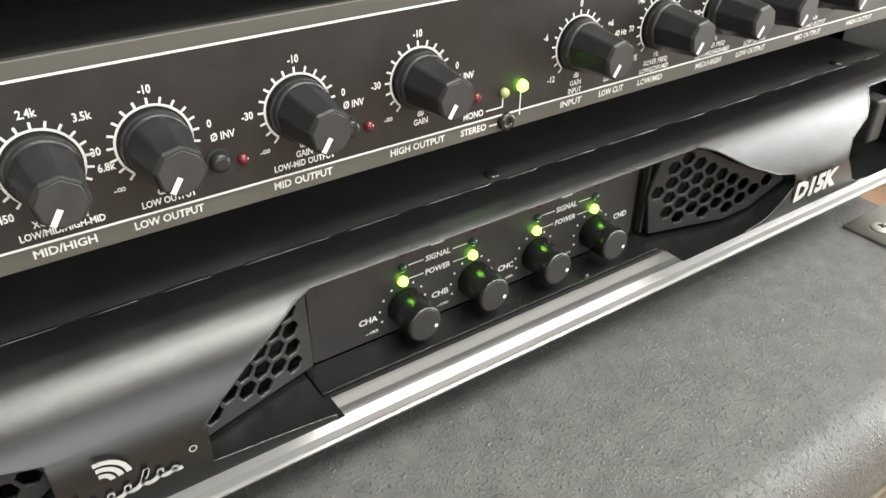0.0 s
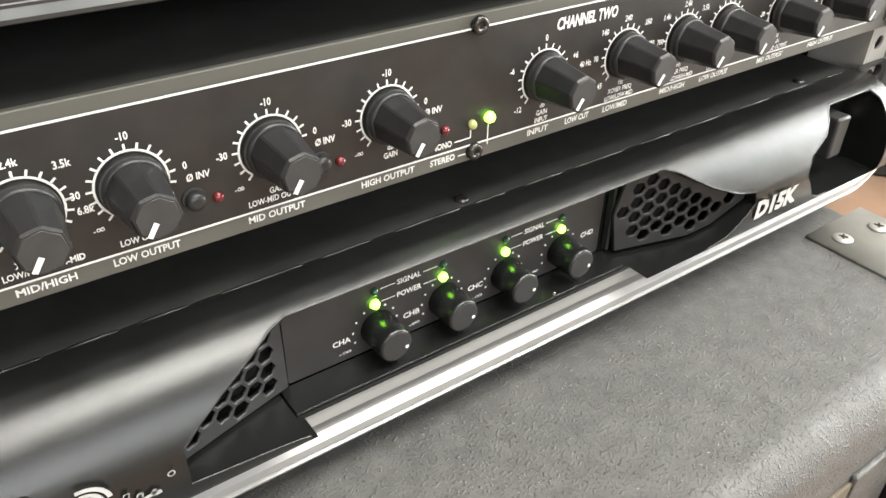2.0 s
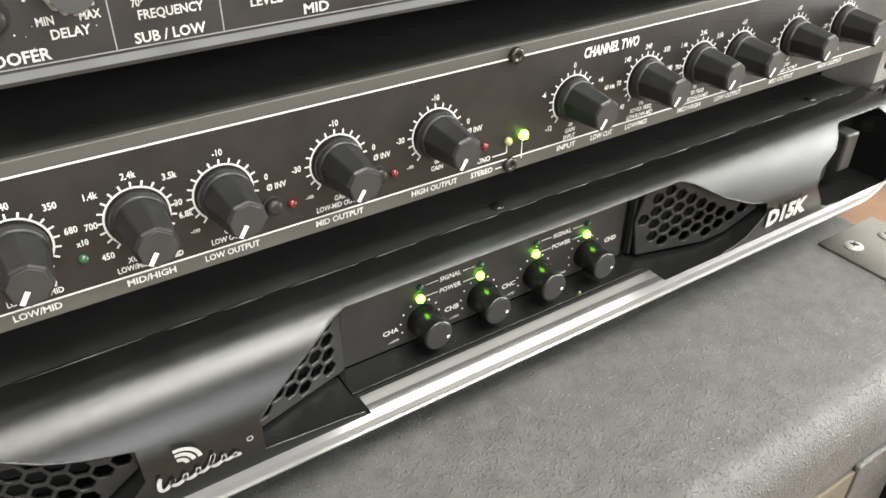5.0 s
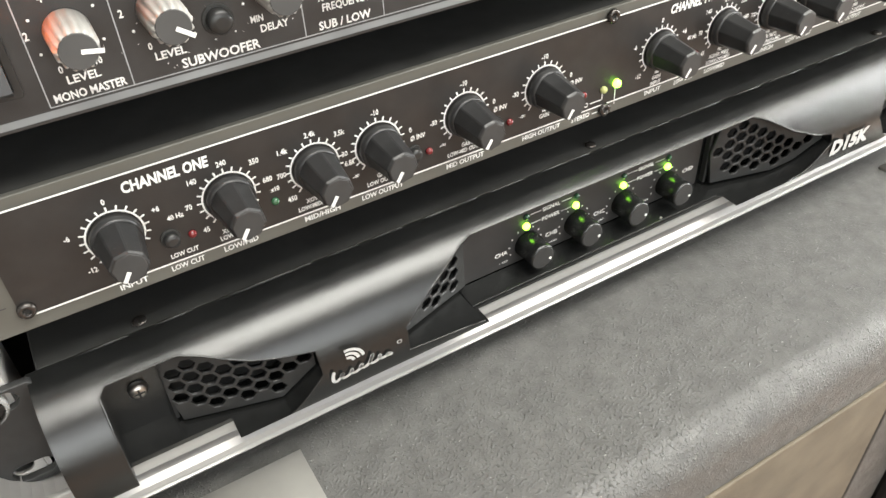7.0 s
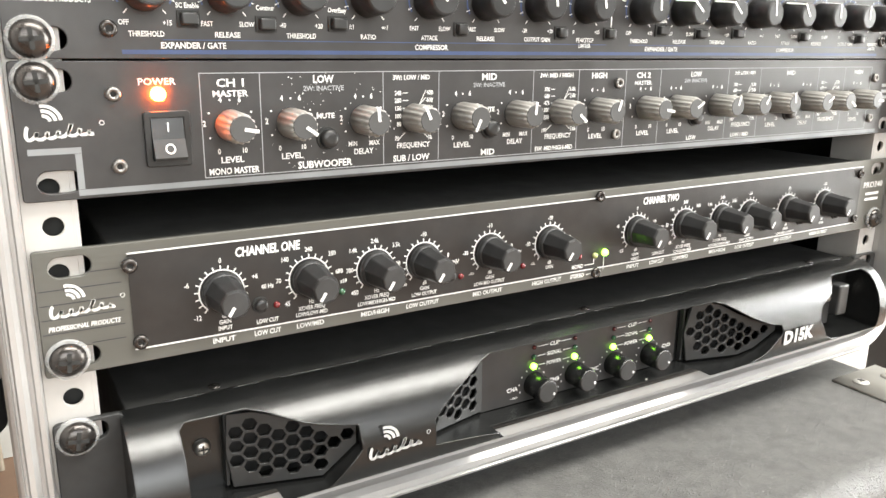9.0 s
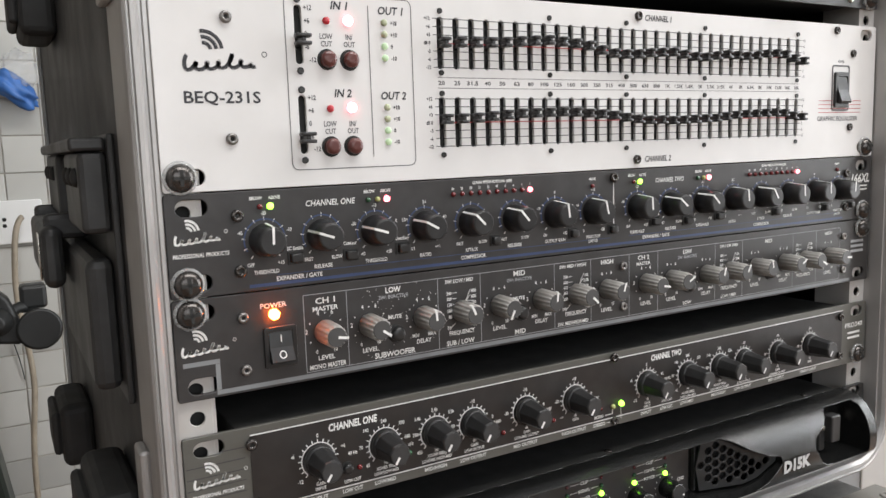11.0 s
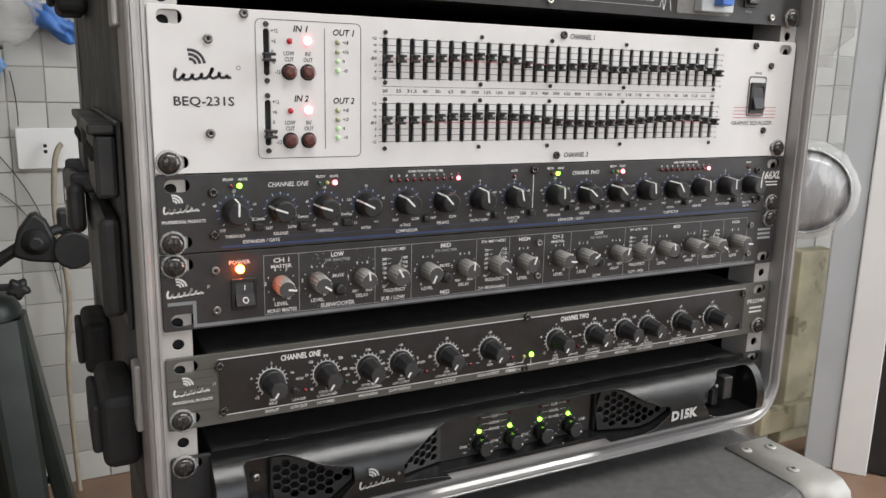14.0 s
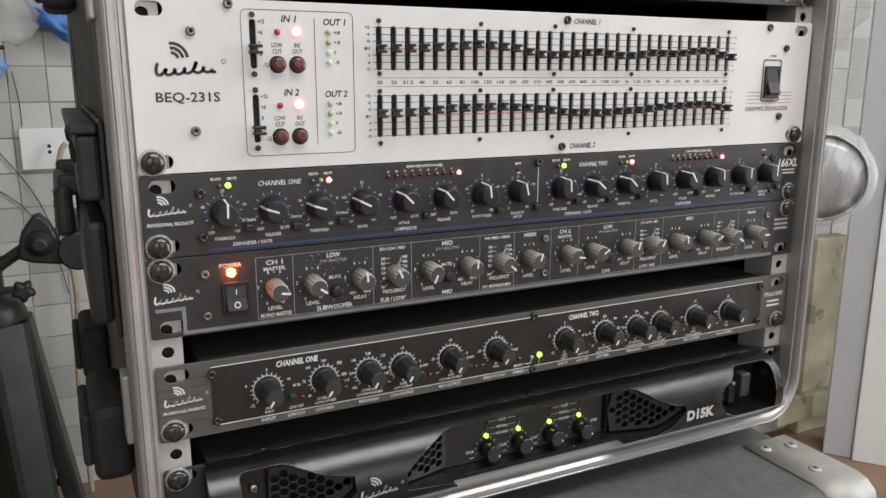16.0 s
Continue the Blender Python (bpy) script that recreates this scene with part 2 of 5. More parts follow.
def dial(x, z, r, ticks, parent, tick=0.002, w=0.0005, ring=True, reach=145, material="white_print", y=0.0):
    lines = arc_lines(x, z, r, -reach, reach, 36) if ring else []
    for k in range(ticks):
        a = radians(-reach + 2 * reach * k / (ticks - 1))
        lines.append((x + r * math.sin(a), z + r * math.cos(a), x + (r + tick) * math.sin(a), z + (r + tick) * math.cos(a)))
    return tagged(strokes(lines, w, parent, material, y, "dial_scale"), kind="stuff")


def mark(x, z, w, parent, material="white_print", y=0.0):
    """The maker's mark as plain shapes: three bows over a looped flourish."""
    bows = []
    for r in (0.075, 0.135, 0.195):
        bows += arc_lines(x - w * 0.20, z + w * 0.235, w * r * 1.15, -8, 84, 10)
    strokes(bows, w * 0.046, parent, material, y, "mark_bows")
    pts = []
    for k in range(181):
        u = k / 180
        a = u * 2 * math.pi * 6.5
        grow = 2.1 if u < 0.12 else 1.9 if 0.53 < u < 0.62 else 1.0
        drop = 0.05 * w * max(0.0, math.sin((u - 0.86) / 0.14 * math.pi)) if u > 0.86 else 0.0
        up = 0.048 * w * grow + 0.044 * w * grow * math.cos(a) - drop
        pts.append((x - w / 2 + w * (0.03 + 0.90 * u) - 0.036 * w * math.sin(a) + 0.35 * up, z + up + 0.07 * w * (u - 0.3)))
    strokes([(*p, *q) for p, q in zip(pts, pts[1:])], w * 0.048, parent, material, y, "mark_stroke")
    strokes(arc_lines(x + w * 0.55, z + w * 0.20, w * 0.032, 0, 360, 14), w * 0.010, parent, material, y, "mark_ring")


def slots_for(zc, units=1):
    d = 0.01588 if units == 1 else 0.0381
    return [rect(sx * 0.2303 - 0.0066, sx * 0.2303 + 0.0066, zc + sz * d - 0.0036, zc + sz * d + 0.0036, 0.0035, 5) for sx in (-1, 1) for sz in (-1, 1)]


def face_plate(name, zc, units, material, parent, holes=(), label=""):
    h = 0.04445 * units / 2 - 0.0003
    loops = [rect(-0.2413, 0.2413, zc - h, zc + h, 0.0012, 2)] + slots_for(zc, units) + list(holes)
    return part(name, plate(loops, 0.0, 0.0022, 0.0003), material, parent, label)


def chassis(zc, units, parent):
    h = 0.04445 * units / 2 - 0.0016
    return part("chassis", box(-0.2175, 0.2175, 0.0024, 0.26, zc - h, zc + h, 0.0008), "chassis_black", parent, "black painted steel chassis")


def led(x, z, material, parent, r=0.0016, y=0.0, out=0.0016, label=""):
    return part("led", lathe(x, y, z, [(0, r), (out * 0.5, r * 0.97), (out * 0.85, r * 0.7), (out, r * 0.25)], 12), material, parent, label)


def small_screw(x, z, parent, r=0.0028, material="screw_black", y=0.0):
    s = part("panel_screw", lathe(x, y, z, [(0, r), (0.0013, r * 0.97), (0.0017, r * 0.75), (0.0017, r * 0.42), (0.0007, r * 0.4)], 14), material, parent)
    part("hex_socket", lathe(x, y - 0.0002, z, [(0.0006, r * 0.4), (0.0008, r * 0.38)], 6), "void_black", s)
    return s


def knob(kind, x, z, ang, parent, y=0.0):
    """kind: 'tall' (black, six flats), 'round' (black with a white line), 'grey' (fluted grey), 'plain' (black with a dot)."""
    a = radians(ang)
    sx, cx = math.sin(a), math.cos(a)
    if kind == "tall":
        bm = lathe(x, y, z, [(0.0003, 0.0075), (0.0034, 0.0074), (0.0040, 0.0069)], 36)
        stem = lathe(x, y, z, [(0.0030, 0.0071), (0.0168, 0.0056), (0.0175, 0.0051)], 8, phase=a + 0.39)
        for f in stem.faces:
            f.smooth = False
        bmesh.ops.bevel(stem, geom=[e for e in stem.edges if abs(e.verts[0].co.y - e.verts[1].co.y) > 0.002], offset=0.00035, segments=1, affect="EDGES")
        k = part("knob", add_bm(bm, stem), "knob_black", parent)
        part("cap", lathe(x, y - 0.0174, z, [(0, 0.0049), (0.0003, 0.0047)], 8, phase=a + 0.39), "knob_cap", k, "grey matt knob cap")
        tip, mid, w, top, r_low, r_top = 0.0047, 0.0010, 0.0012, 0.0179, 0.0, 0.0
    elif kind == "round":
        k = part("knob", lathe(x, y, z, [(0.0003, 0.0072), (0.0085, 0.0066), (0.0118, 0.0062), (0.0124, 0.0057)], 32, 16, 0.00025, a), "knob_black", parent)
        part("cap", lathe(x, y - 0.0123, z, [(0, 0.0055), (0.0003, 0.0052)], 24), "knob_black", k)
        tip, mid, w, top, r_low, r_top = 0.0063, -0.001, 0.0011, 0.0128, 0.0074, 0.0064
    elif kind == "grey":
        k = part("knob", lathe(x, y, z, [(0.0003, 0.0056), (0.012, 0.0054), (0.0132, 0.0052), (0.014, 0.0046)], 60, 15, 0.0009, a), "knob_grey", parent)
        part("cap", lathe(x, y - 0.0139, z, [(0, 0.0045), (0.0003, 0.0043)], 24), "knob_grey_cap", k, "dark knob cap")
        tip, mid, w, top, r_low, r_top = 0.0056, 0.0005, 0.0012, 0.0144, 0.0, 0.0
    else:
        k = part("knob", lathe(x, y, z, [(0.0002, 0.0060), (0.0108, 0.0057), (0.0116, 0.0053)], 28), "amp_black", parent)
        part("cap", lathe(x, y - 0.0115, z, [(0, 0.0052), (0.0002, 0.0048)], 24), "amp_matt", k)
        part("pointer", lathe(x + 0.0039 * sx, y - 0.0116, z + 0.0037 * cx, [(0, 0.0007), (0.0002, 0.0006)], 10), "white_print", k, "white dot")
        return k
    n = (cx * w / 2, -sx * w / 2)
    bm = bmesh.new()

    def quad(p, q):
        vs = [bm.verts.new(v) for v in ((p[0] - n[0], p[1], p[2] - n[1]), (p[0] + n[0], p[1], p[2] + n[1]), (q[0] + n[0], q[1], q[2] + n[1]), (q[0] - n[0], q[1], q[2] - n[1]))]
        bm.faces.new(vs)

    quad((x + mid * sx, y - top, z + mid * cx), (x + tip * sx, y - top, z + tip * cx))
    quad((x + tip * sx, y - top, z + tip * cx), (x + (tip + 0.0002) * sx, y - top + 0.0022, z + (tip + 0.0002) * cx))
    if r_low:
        quad((x + (r_top + 0.0002) * sx, y - top + 0.002, z + (r_top + 0.0002) * cx), (x + (r_low + 0.0001) * sx, y - (0.0045 if kind == "tall" else 0.0012), z + (r_low + 0.0001) * cx))
    part("pointer", bm, "white_print", k, "white pointer line")
    return k


def round_button(x, z, parent, r=0.0032, out=0.0035, material="button_black", dome=True, y=0.0):
    b = part("push_button", lathe(x, y, z, [(0, r), (out * 0.75, r), (out * 0.93, r * 0.85), (out, r * 0.45)], 18), material, parent)
    part("collar", lathe(x, y, z, [(0, r * 1.3), (0.0006, r * 1.25)], 18), "void_black", b)
    return b


def square_button(x, z, parent, w=0.0052, h=0.0046):
    b = part("push_button", box(x - w / 2, x + w / 2, -0.0035, 0, z - h / 2, z + h / 2, 0.0006), "button_black", parent)
    part("collar", plate([rect(x - w * 0.66, x + w * 0.66, z - h * 0.68, z + h * 0.68), rect(x - w * 0.53, x + w * 0.53, z - h * 0.55, z + h * 0.55)], -0.0008, 0.0008), "void_black", b)
    return b


def rocker(x, z, w, h, parent, y=0.0, marks=True):
    s = part("power_switch", plate([rect(x - w / 2, x + w / 2, z - h / 2, z + h / 2, 0.001, 2), rect(x - w * 0.36, x + w * 0.36, z - h * 0.38, z + h * 0.38)], y - 0.0018, 0.0018, 0.0003), "button_black", parent, "black rocker power switch")
    bm = bmesh.new()
    a, b = w * 0.35, h * 0.375
    prof = [(0.001, b), (-0.0012, b), (-0.0022, 0.0), (-0.0052, -b * 0.86), (-0.0046, -b), (0.001, -b)]
    ls = [bm.verts.new((x - a, y + p, z + q)) for p, q in prof]
    rs = [bm.verts.new((x + a, y + p, z + q)) for p, q in prof]
    for k in range(len(prof)):
        j = (k + 1) % len(prof)
        bm.faces.new((ls[k], ls[j], rs[j], rs[k]))
    bm.faces.new(ls[::-1]), bm.faces.new(rs)
    bmesh.ops.recalc_face_normals(bm, faces=bm.faces[:])
    r = part("rocker", bm, "knob_black", s)
    if marks:
        strokes([(x, z + b * 0.35, x, z + b * 0.8)], 0.0005, r, "white_print", y - 0.0021, "on_mark")
        bm = bmesh.new()
        for k in range(16):
            q = []
            for j, rr in ((k, 0.0017), (k + 1, 0.0017), (k + 1, 0.0012), (k, 0.0012)):
                t = 2 * math.pi * j / 16
                zz = -b * 0.45 + rr * math.cos(t)
                q.append(bm.verts.new((x + rr * math.sin(t), y - 0.00235 + 0.003 * zz / (b * 0.86), z + zz)))
            bm.faces.new(q)
        part("off_mark", bm, "white_print", r)
    return s


# ---- the rack case ----
Z_AMP, Z_XB, Z_XA, Z_CP, Z_EQ, Z_SEQ = 0.6792, 0.7390, 0.7990, 0.84345, 0.9101, 0.98795
CASE_TOP, CASE_BOT = 1.035, 0.6380

case = thing("rack_case", "black laminate flight rack case with aluminium edge profile", "rack case")


def sweep(path, section):
    """A closed loop of (x, z, nx, nz) swept with a section of (outward, y)."""
    bm = bmesh.new()
    rings = [[bm.verts.new((x + nx * o, y, z + nz * o * (1.38 if nz < 0 else 1.0))) for o, y in section] for x, z, nx, nz in path]
    for a, b in zip(rings, rings[1:] + rings[:1]):
        for k in range(len(section) - 1):
            bm.faces.new((a[k], a[k + 1], b[k + 1], b[k]))
    bmesh.ops.recalc_face_normals(bm, faces=bm.faces[:])
    return bm


def rounded_path(x0, x1, z0, z1, r, n=10):
    out = []
    for cx, cz, a0 in ((x1 - r, z0 + r, -90), (x1 - r, z1 - r, 0), (x0 + r, z1 - r, 90), (x0 + r, z0 + r, 180)):
        for k in range(n + 1):
            a = radians(a0 + 90 * k / n)
            out.append((cx + r * math.cos(a), cz + r * math.sin(a), math.cos(a), math.sin(a)))
    return out


RIM = [(o * 0.72, q) for o, q in ((0.0, 0.018), (0.0, 0.004), (0.0015, -0.0042), (0.0035, -0.0042), (0.0042, -0.0030), (0.0058, -0.0030), (0.0066, -0.0062), (0.0085, -0.0085), (0.0108, -0.0088), (0.0116, -0.0074), (0.0124, -0.0074), (0.0132, -0.0085), (0.0146, -0.0078), (0.0156, -0.0050), (0.0158, 0.0), (0.0158, 0.026), (0.0140, 0.026))]
part("edge_profile", sweep(rounded_path(-0.2425, 0.2425, CASE_BOT + 0.0165, CASE_TOP, 0.022), [(o, q - 0.0048) for o, q in RIM]), "aluminium", case, "ribbed aluminium edge profile")
part("side_panel", box(-0.2535, -0.2450, 0.012, 0.50, CASE_BOT + 0.014, CASE_TOP + 0.010, 0.002), "case_laminate", case)
part("side_panel", box(0.2450, 0.2535, 0.012, 0.50, CASE_BOT + 0.014, CASE_TOP + 0.010, 0.002), "case_laminate", case)
part("bottom_panel", box(-0.2445, 0.2445, 0.012, 0.50, CASE_BOT + 0.002, CASE_BOT + 0.011, 0.001), "case_laminate", case)
part("top_panel", box(-0.2445, 0.2445, 0.012, 0.50, CASE_TOP + 0.002, CASE_TOP + 0.011, 0.001), "case_laminate", case)
part("back_panel", box(-0.2445, 0.2445, 0.492, 0.4995, CASE_BOT + 0.0115, CASE_TOP + 0.0015, 0.001), "void_black", case)

PATTERN = [0.0, 0.01588, 0.03175]
HOLES = sorted(Z_XA + 0.01588 - p - 0.04445 * k for k in range(-4, 4) for p in PATTERN)
for s in (-1, 1):
    xs = sorted((s * 0.2423, s * 0.2272))
    holes = [circle(s * 0.2335, z - 0.0022, 0.0033, 16) for z in HOLES if CASE_BOT + 0.024 < z < CASE_TOP - 0.012]
    rail = part("rack_rail", plate([rect(xs[0], xs[1], CASE_BOT + 0.018, CASE_TOP - 0.004)] + holes, 0.0026, 0.0016, 0.0002), "rail_white", case, "off-white punched rack rail")
    part("rail_web", box(min(s * 0.2272, s * 0.2256), max(s * 0.2272, s * 0.2256), 0.0028, 0.03, CASE_BOT + 0.018, CASE_TOP - 0.004), "rail_white", rail)
    # added dark strip, paints the shade seen through the rail holes
    part("rail_backing", box(min(s * 0.2420, s * 0.2276), max(s * 0.2420, s * 0.2276), 0.0085, 0.0115, CASE_BOT + 0.018, CASE_TOP - 0.004), "void_black", rail)

part("bottom_trim", box(-0.2385, 0.2385, -0.0128, -0.0105, CASE_BOT + 0.0150, 0.6602, 0.0006), "trim_metal", case, "flat pale metal strip")

# case furniture on the outside
for z in (0.962, 0.738):
    part("latch", box(-0.2580, -0.2536, 0.004, 0.020, z - 0.020, z + 0.020, 0.0015), "aluminium", case, "bright steel latch plate")

# ---- the amplifier ----
amp = thing("power_amplifier", "black four-channel power amplifier with curved front and honeycomb vents", "amplifier")
part("chassis", box(-0.2170, 0.2170, 0.0045, 0.385, Z_AMP - 0.0215, Z_AMP + 0.0188, 0.0006), "chassis_black", amp)
for s in (-1, 1):
    ear = [rect(min(s * 0.2413, s * 0.2185), max(s * 0.2413, s * 0.2185), Z_AMP - 0.0220, Z_AMP + 0.0205, 0.002, 3)]
    ear += [rect(s * 0.2303 - 0.0066, s * 0.2303 + 0.0066, Z_AMP + q * 0.01588 - 0.0036, Z_AMP + q * 0.01588 + 0.0036, 0.0035, 5) for q in (-1, 1)]
    part("rack_ear", plate(ear, -0.0006, 0.0028, 0.0003), "amp_matt", amp)

PROFILE = [(0.0042, 0.0192), (-0.0030, 0.0192), (-0.0075, 0.0182), (-0.0120, 0.0160), (-0.0162, 0.0126), (-0.0198, 0.0082), (-0.0226, 0.0030), (-0.0244, -0.0030), (-0.0250, -0.0085), (-0.0249, -0.0130), (-0.0243, -0.0165), (-0.0230, -0.0188), (-0.0205, -0.0198), (0.0042, -0.0210)]


def bulge(x0, x1):
    bm = bmesh.new()
    # round the profile off with a smooth curve through its points
    pts = []
    for k in range(len(PROFILE) - 1):
        p0, p1 = PROFILE[max(k - 1, 0)], PROFILE[k]
        p2, p3 = PROFILE[k + 1], PROFILE[min(k + 2, len(PROFILE) - 1)]
        for j in range(4 if 1 <= k <= 10 else 1):
            u = j / 4
            pts.append(tuple(0.5 * (2 * b + (c - a) * u + (2 * a - 5 * b + 4 * c - d) * u * u + (3 * b - a - 3 * c + d) * u ** 3) for a, b, c, d in zip(p0, p1, p2, p3)))
    pts.append(PROFILE[-1])
    ls = [bm.verts.new((x0, y, Z_AMP + z)) for y, z in pts]
    rs = [bm.verts.new((x1, y, Z_AMP + z)) for y, z in pts]
    for k in range(len(pts)):
        j = (k + 1) % len(pts)
        f = bm.faces.new((ls[k], ls[j], rs[j], rs[k]))
        f.smooth = k < len(pts) - 2
    bm.faces.new(ls[::-1]), bm.faces.new(rs)
    bmesh.ops.recalc_face_normals(bm, faces=bm.faces[:])
    return bm


POCKET_L = [(-0.2030, 0.6610), (-0.2030, 0.6940), (-0.2005, 0.6957), (-0.1780, 0.6957), (-0.1715, 0.6940), (-0.1580, 0.6885), (-0.1490, 0.6860), (-0.1370, 0.6835), (-0.1365, 0.6740), (-0.1500, 0.6610), (-0.1540, 0.6608)]
POCKET_C = [(-0.1040, 0.6670), (-0.1040, 0.6780), (-0.0985, 0.6825), (-0.0910, 0.6870), (-0.0820, 0.6912), (-0.0750, 0.6942), (-0.0690, 0.6957), (0.0450, 0.6957), (0.0770, 0.6957), (0.0830, 0.6938), (0.0960, 0.6865), (0.1100, 0.6808), (0.1195, 0.6788), (0.1200, 0.6740), (0.1060, 0.6640), (0.0970, 0.6612), (0.0900, 0.6606), (-0.0702, 0.6606), (-0.0712, 0.6636), (-0.0780, 0.6646), (-0.0900, 0.6658)]
POCKET_R = [(0.2125, 0.6608), (0.2125, 0.6925), (0.2095, 0.6957), (0.1790, 0.6957), (0.1760, 0.6945), (0.1680, 0.6880), (0.1560, 0.6830), (0.1530, 0.6760), (0.1600, 0.6650), (0.1680, 0.6612), (0.1740, 0.6608)]
NOTCH_L = [(-0.2030, 0.6300), (-0.2030, 0.6620), (-0.1720, 0.6620), (-0.1660, 0.6600), (-0.1630, 0.6560), (-0.1630, 0.6300)]
NOTCH_C = [(-0.0702, 0.6300), (-0.0702, 0.6560), (-0.0696, 0.6592), (-0.0680, 0.6607), (-0.0660, 0.6612), (0.0600, 0.6612), (0.0680, 0.6600), (0.0770, 0.6570), (0.0900, 0.6300)]

CUTS = [(POCKET_L, -0.06, 0.0600 - 0.0002), (POCKET_C, -0.06, 0.0600 - 0.0002), (POCKET_R, -0.06, 0.0600 - 0.0002), (NOTCH_C, -0.06, 0.0465), (NOTCH_L, -0.06, 0.0465)]
body_me = bpy.data.meshes.new("front_body")
bm = bulge(-0.2200, 0.2200)
bm.to_mesh(body_me)
bm.free()
body = new("front_body", body_me)
cutters = []
for loop, front, thick in CUTS:
    cu = new("cutter", plate([loop], front, thick))
    md = body.modifiers.new("cut", "BOOLEAN")
    md.operation, md.object, md.solver = "DIFFERENCE", cu, "EXACT"
    cutters.append(cu)
bpy.context.view_layer.update()
cut_me = bpy.data.meshes.new_from_object(body.evaluated_get(bpy.context.evaluated_depsgraph_get()))
body.modifiers.clear()
bpy.data.objects.remove(body)
for cu in cutters:
    bpy.data.objects.remove(cu)


def sharpen(me, degrees):
    """Smooth faces with sharp edges past an angle."""
    bm = bmesh.new()
    bm.from_mesh(me)
    for f in bm.faces:
        f.smooth = True
    for e in bm.edges:
        e.smooth = len(e.link_faces) == 2 and e.calc_face_angle(0) < radians(degrees)
    bm.to_mesh(me)
    bm.free()


sharpen(cut_me, 24)
body = part("front_body", cut_me, "amp_black", amp, "satin black curved front")


def inside(p, poly):
    hit = False
    for (x0, z0), (x1, z1) in zip(poly, poly[1:] + poly[:1]):
        if (z0 > p[1]) != (z1 > p[1]) and p[0] < (x1 - x0) * (p[1] - z0) / (z1 - z0) + x0:
            hit = not hit
    return hit


def amp_y(z):
    """The front's y at a height."""
    for (y0, z0), (y1, z1) in zip(PROFILE[1:], PROFILE[2:]):
        if z1 <= z - Z_AMP <= z0:
            return y0 + (y1 - y0) * (z - Z_AMP - z0) / (z1 - z0)
    return -0.025


def honeycomb(poly, x_low, y_low, x_high, y_high, parent, label="black honeycomb vent", pitch=0.0059, r=0.0029):
    """A thin moulded grille with six-sided holes over a pocket with painted shade, rising towards the front's skin."""
    holes = []
    step = pitch * 0.866
    cx, cz = min(p[0] for p in poly) + 0.00363, Z_AMP - 0.0004
    for j in range(12):
        for k in range(-4, 5):
            c = (cx + j * step, cz + (k + 0.5 * (j % 2)) * pitch)
            if all(inside(q, poly) for q in circle(*c, r * 1.05, 6)):
                holes.append(circle(*c, r, 6))
    me = plate([poly] + holes, -0.0040, 0.0030)
    for v in me.vertices:
        v.co.y = y_low + (y_high - y_low) * (v.co.x - x_low) / (x_high - x_low) + (0.0 if v.co.y < -0.0025 else 0.0018)
    g = part("vent_grille", me, "amp_matt", parent, label)
    # added dark sheet, stands in for the shade behind the holes
    part("vent_backing", plate([poly], -0.0009, 0.0006), "vent_shade", g)
    zs = [p[1] for p in poly if abs(p[0] - x_low) < 0.004]
    part("grille_skirt", box(x_low, x_low + math.copysign(0.0012, x_high - x_low), y_low + 0.0016, -0.0009, min(zs), max(zs)), "amp_matt", g)
    return g


honeycomb([(-0.1828, 0.6622), (-0.1848, 0.6765), (-0.1840, 0.6925), (-0.1750, 0.6925), (-0.1590, 0.6875), (-0.1480, 0.6850), (-0.1372, 0.6830), (-0.1372, 0.6745), (-0.1500, 0.6622)], -0.1848, -0.0060, -0.1372, -0.0190, amp)
honeycomb([(-0.1034, 0.6685), (-0.1034, 0.6775), (-0.0980, 0.6815), (-0.0905, 0.6860), (-0.0815, 0.6900), (-0.0745, 0.6930), (-0.0685, 0.6945), (-0.0680, 0.6650), (-0.0780, 0.6660)], -0.0680, -0.0050, -0.1034, -0.0180, amp)
honeycomb([(0.0650, 0.6625), (0.0625, 0.6780), (0.0660, 0.6930), (0.0765, 0.6943), (0.0830, 0.6925), (0.0960, 0.6855), (0.1100, 0.6800), (0.1190, 0.6780), (0.1190, 0.6745), (0.1060, 0.6655), (0.0960, 0.6625)], 0.0625, -0.0050, 0.1190, -0.0195, amp)
honeycomb([(0.1605, 0.6660), (0.1540, 0.6765), (0.1570, 0.6818), (0.1680, 0.6870), (0.1760, 0.6930), (0.1780, 0.6660)], 0.1780, -0.0050, 0.1540, -0.0190, amp)


def edge_bead(loop, parent, r=0.00045):
    """The rounded paint edge of a pocket, following the curved front."""
    pts = []
    for (x0, z0), (x1, z1) in zip(loop, loop[1:]):
        n = max(1, int(math.hypot(x1 - x0, z1 - z0) / 0.002))
        pts += [(x0 + (x1 - x0) * k / n, z0 + (z1 - z0) * k / n) for k in range(n)]
    pts.append(loop[-1])
    cu = bpy.data.curves.new("bead", "CURVE")
    cu.dimensions, cu.bevel_depth, cu.bevel_resolution = "3D", r, 1
    sp = cu.splines.new("POLY")
    sp.points.add(len(pts) - 1)
    for p, (x, z) in zip(sp.points, pts):
        p.co = (x, amp_y(z) + r * 0.6, z, 1)
    ob = bpy.data.objects.new("bead", cu)
    me = bpy.data.meshes.new_from_object(ob)
    bpy.data.objects.remove(ob)
    bpy.data.curves.remove(cu)
    for f in me.polygons:
        f.use_smooth = True
    return part("pocket_edge", me, "amp_black", parent)


edge_bead(POCKET_L[:10], amp)
edge_bead(POCKET_C[17:] + POCKET_C[:7], amp)
edge_bead(POCKET_C[8:16], amp)
edge_bead(POCKET_R, amp)

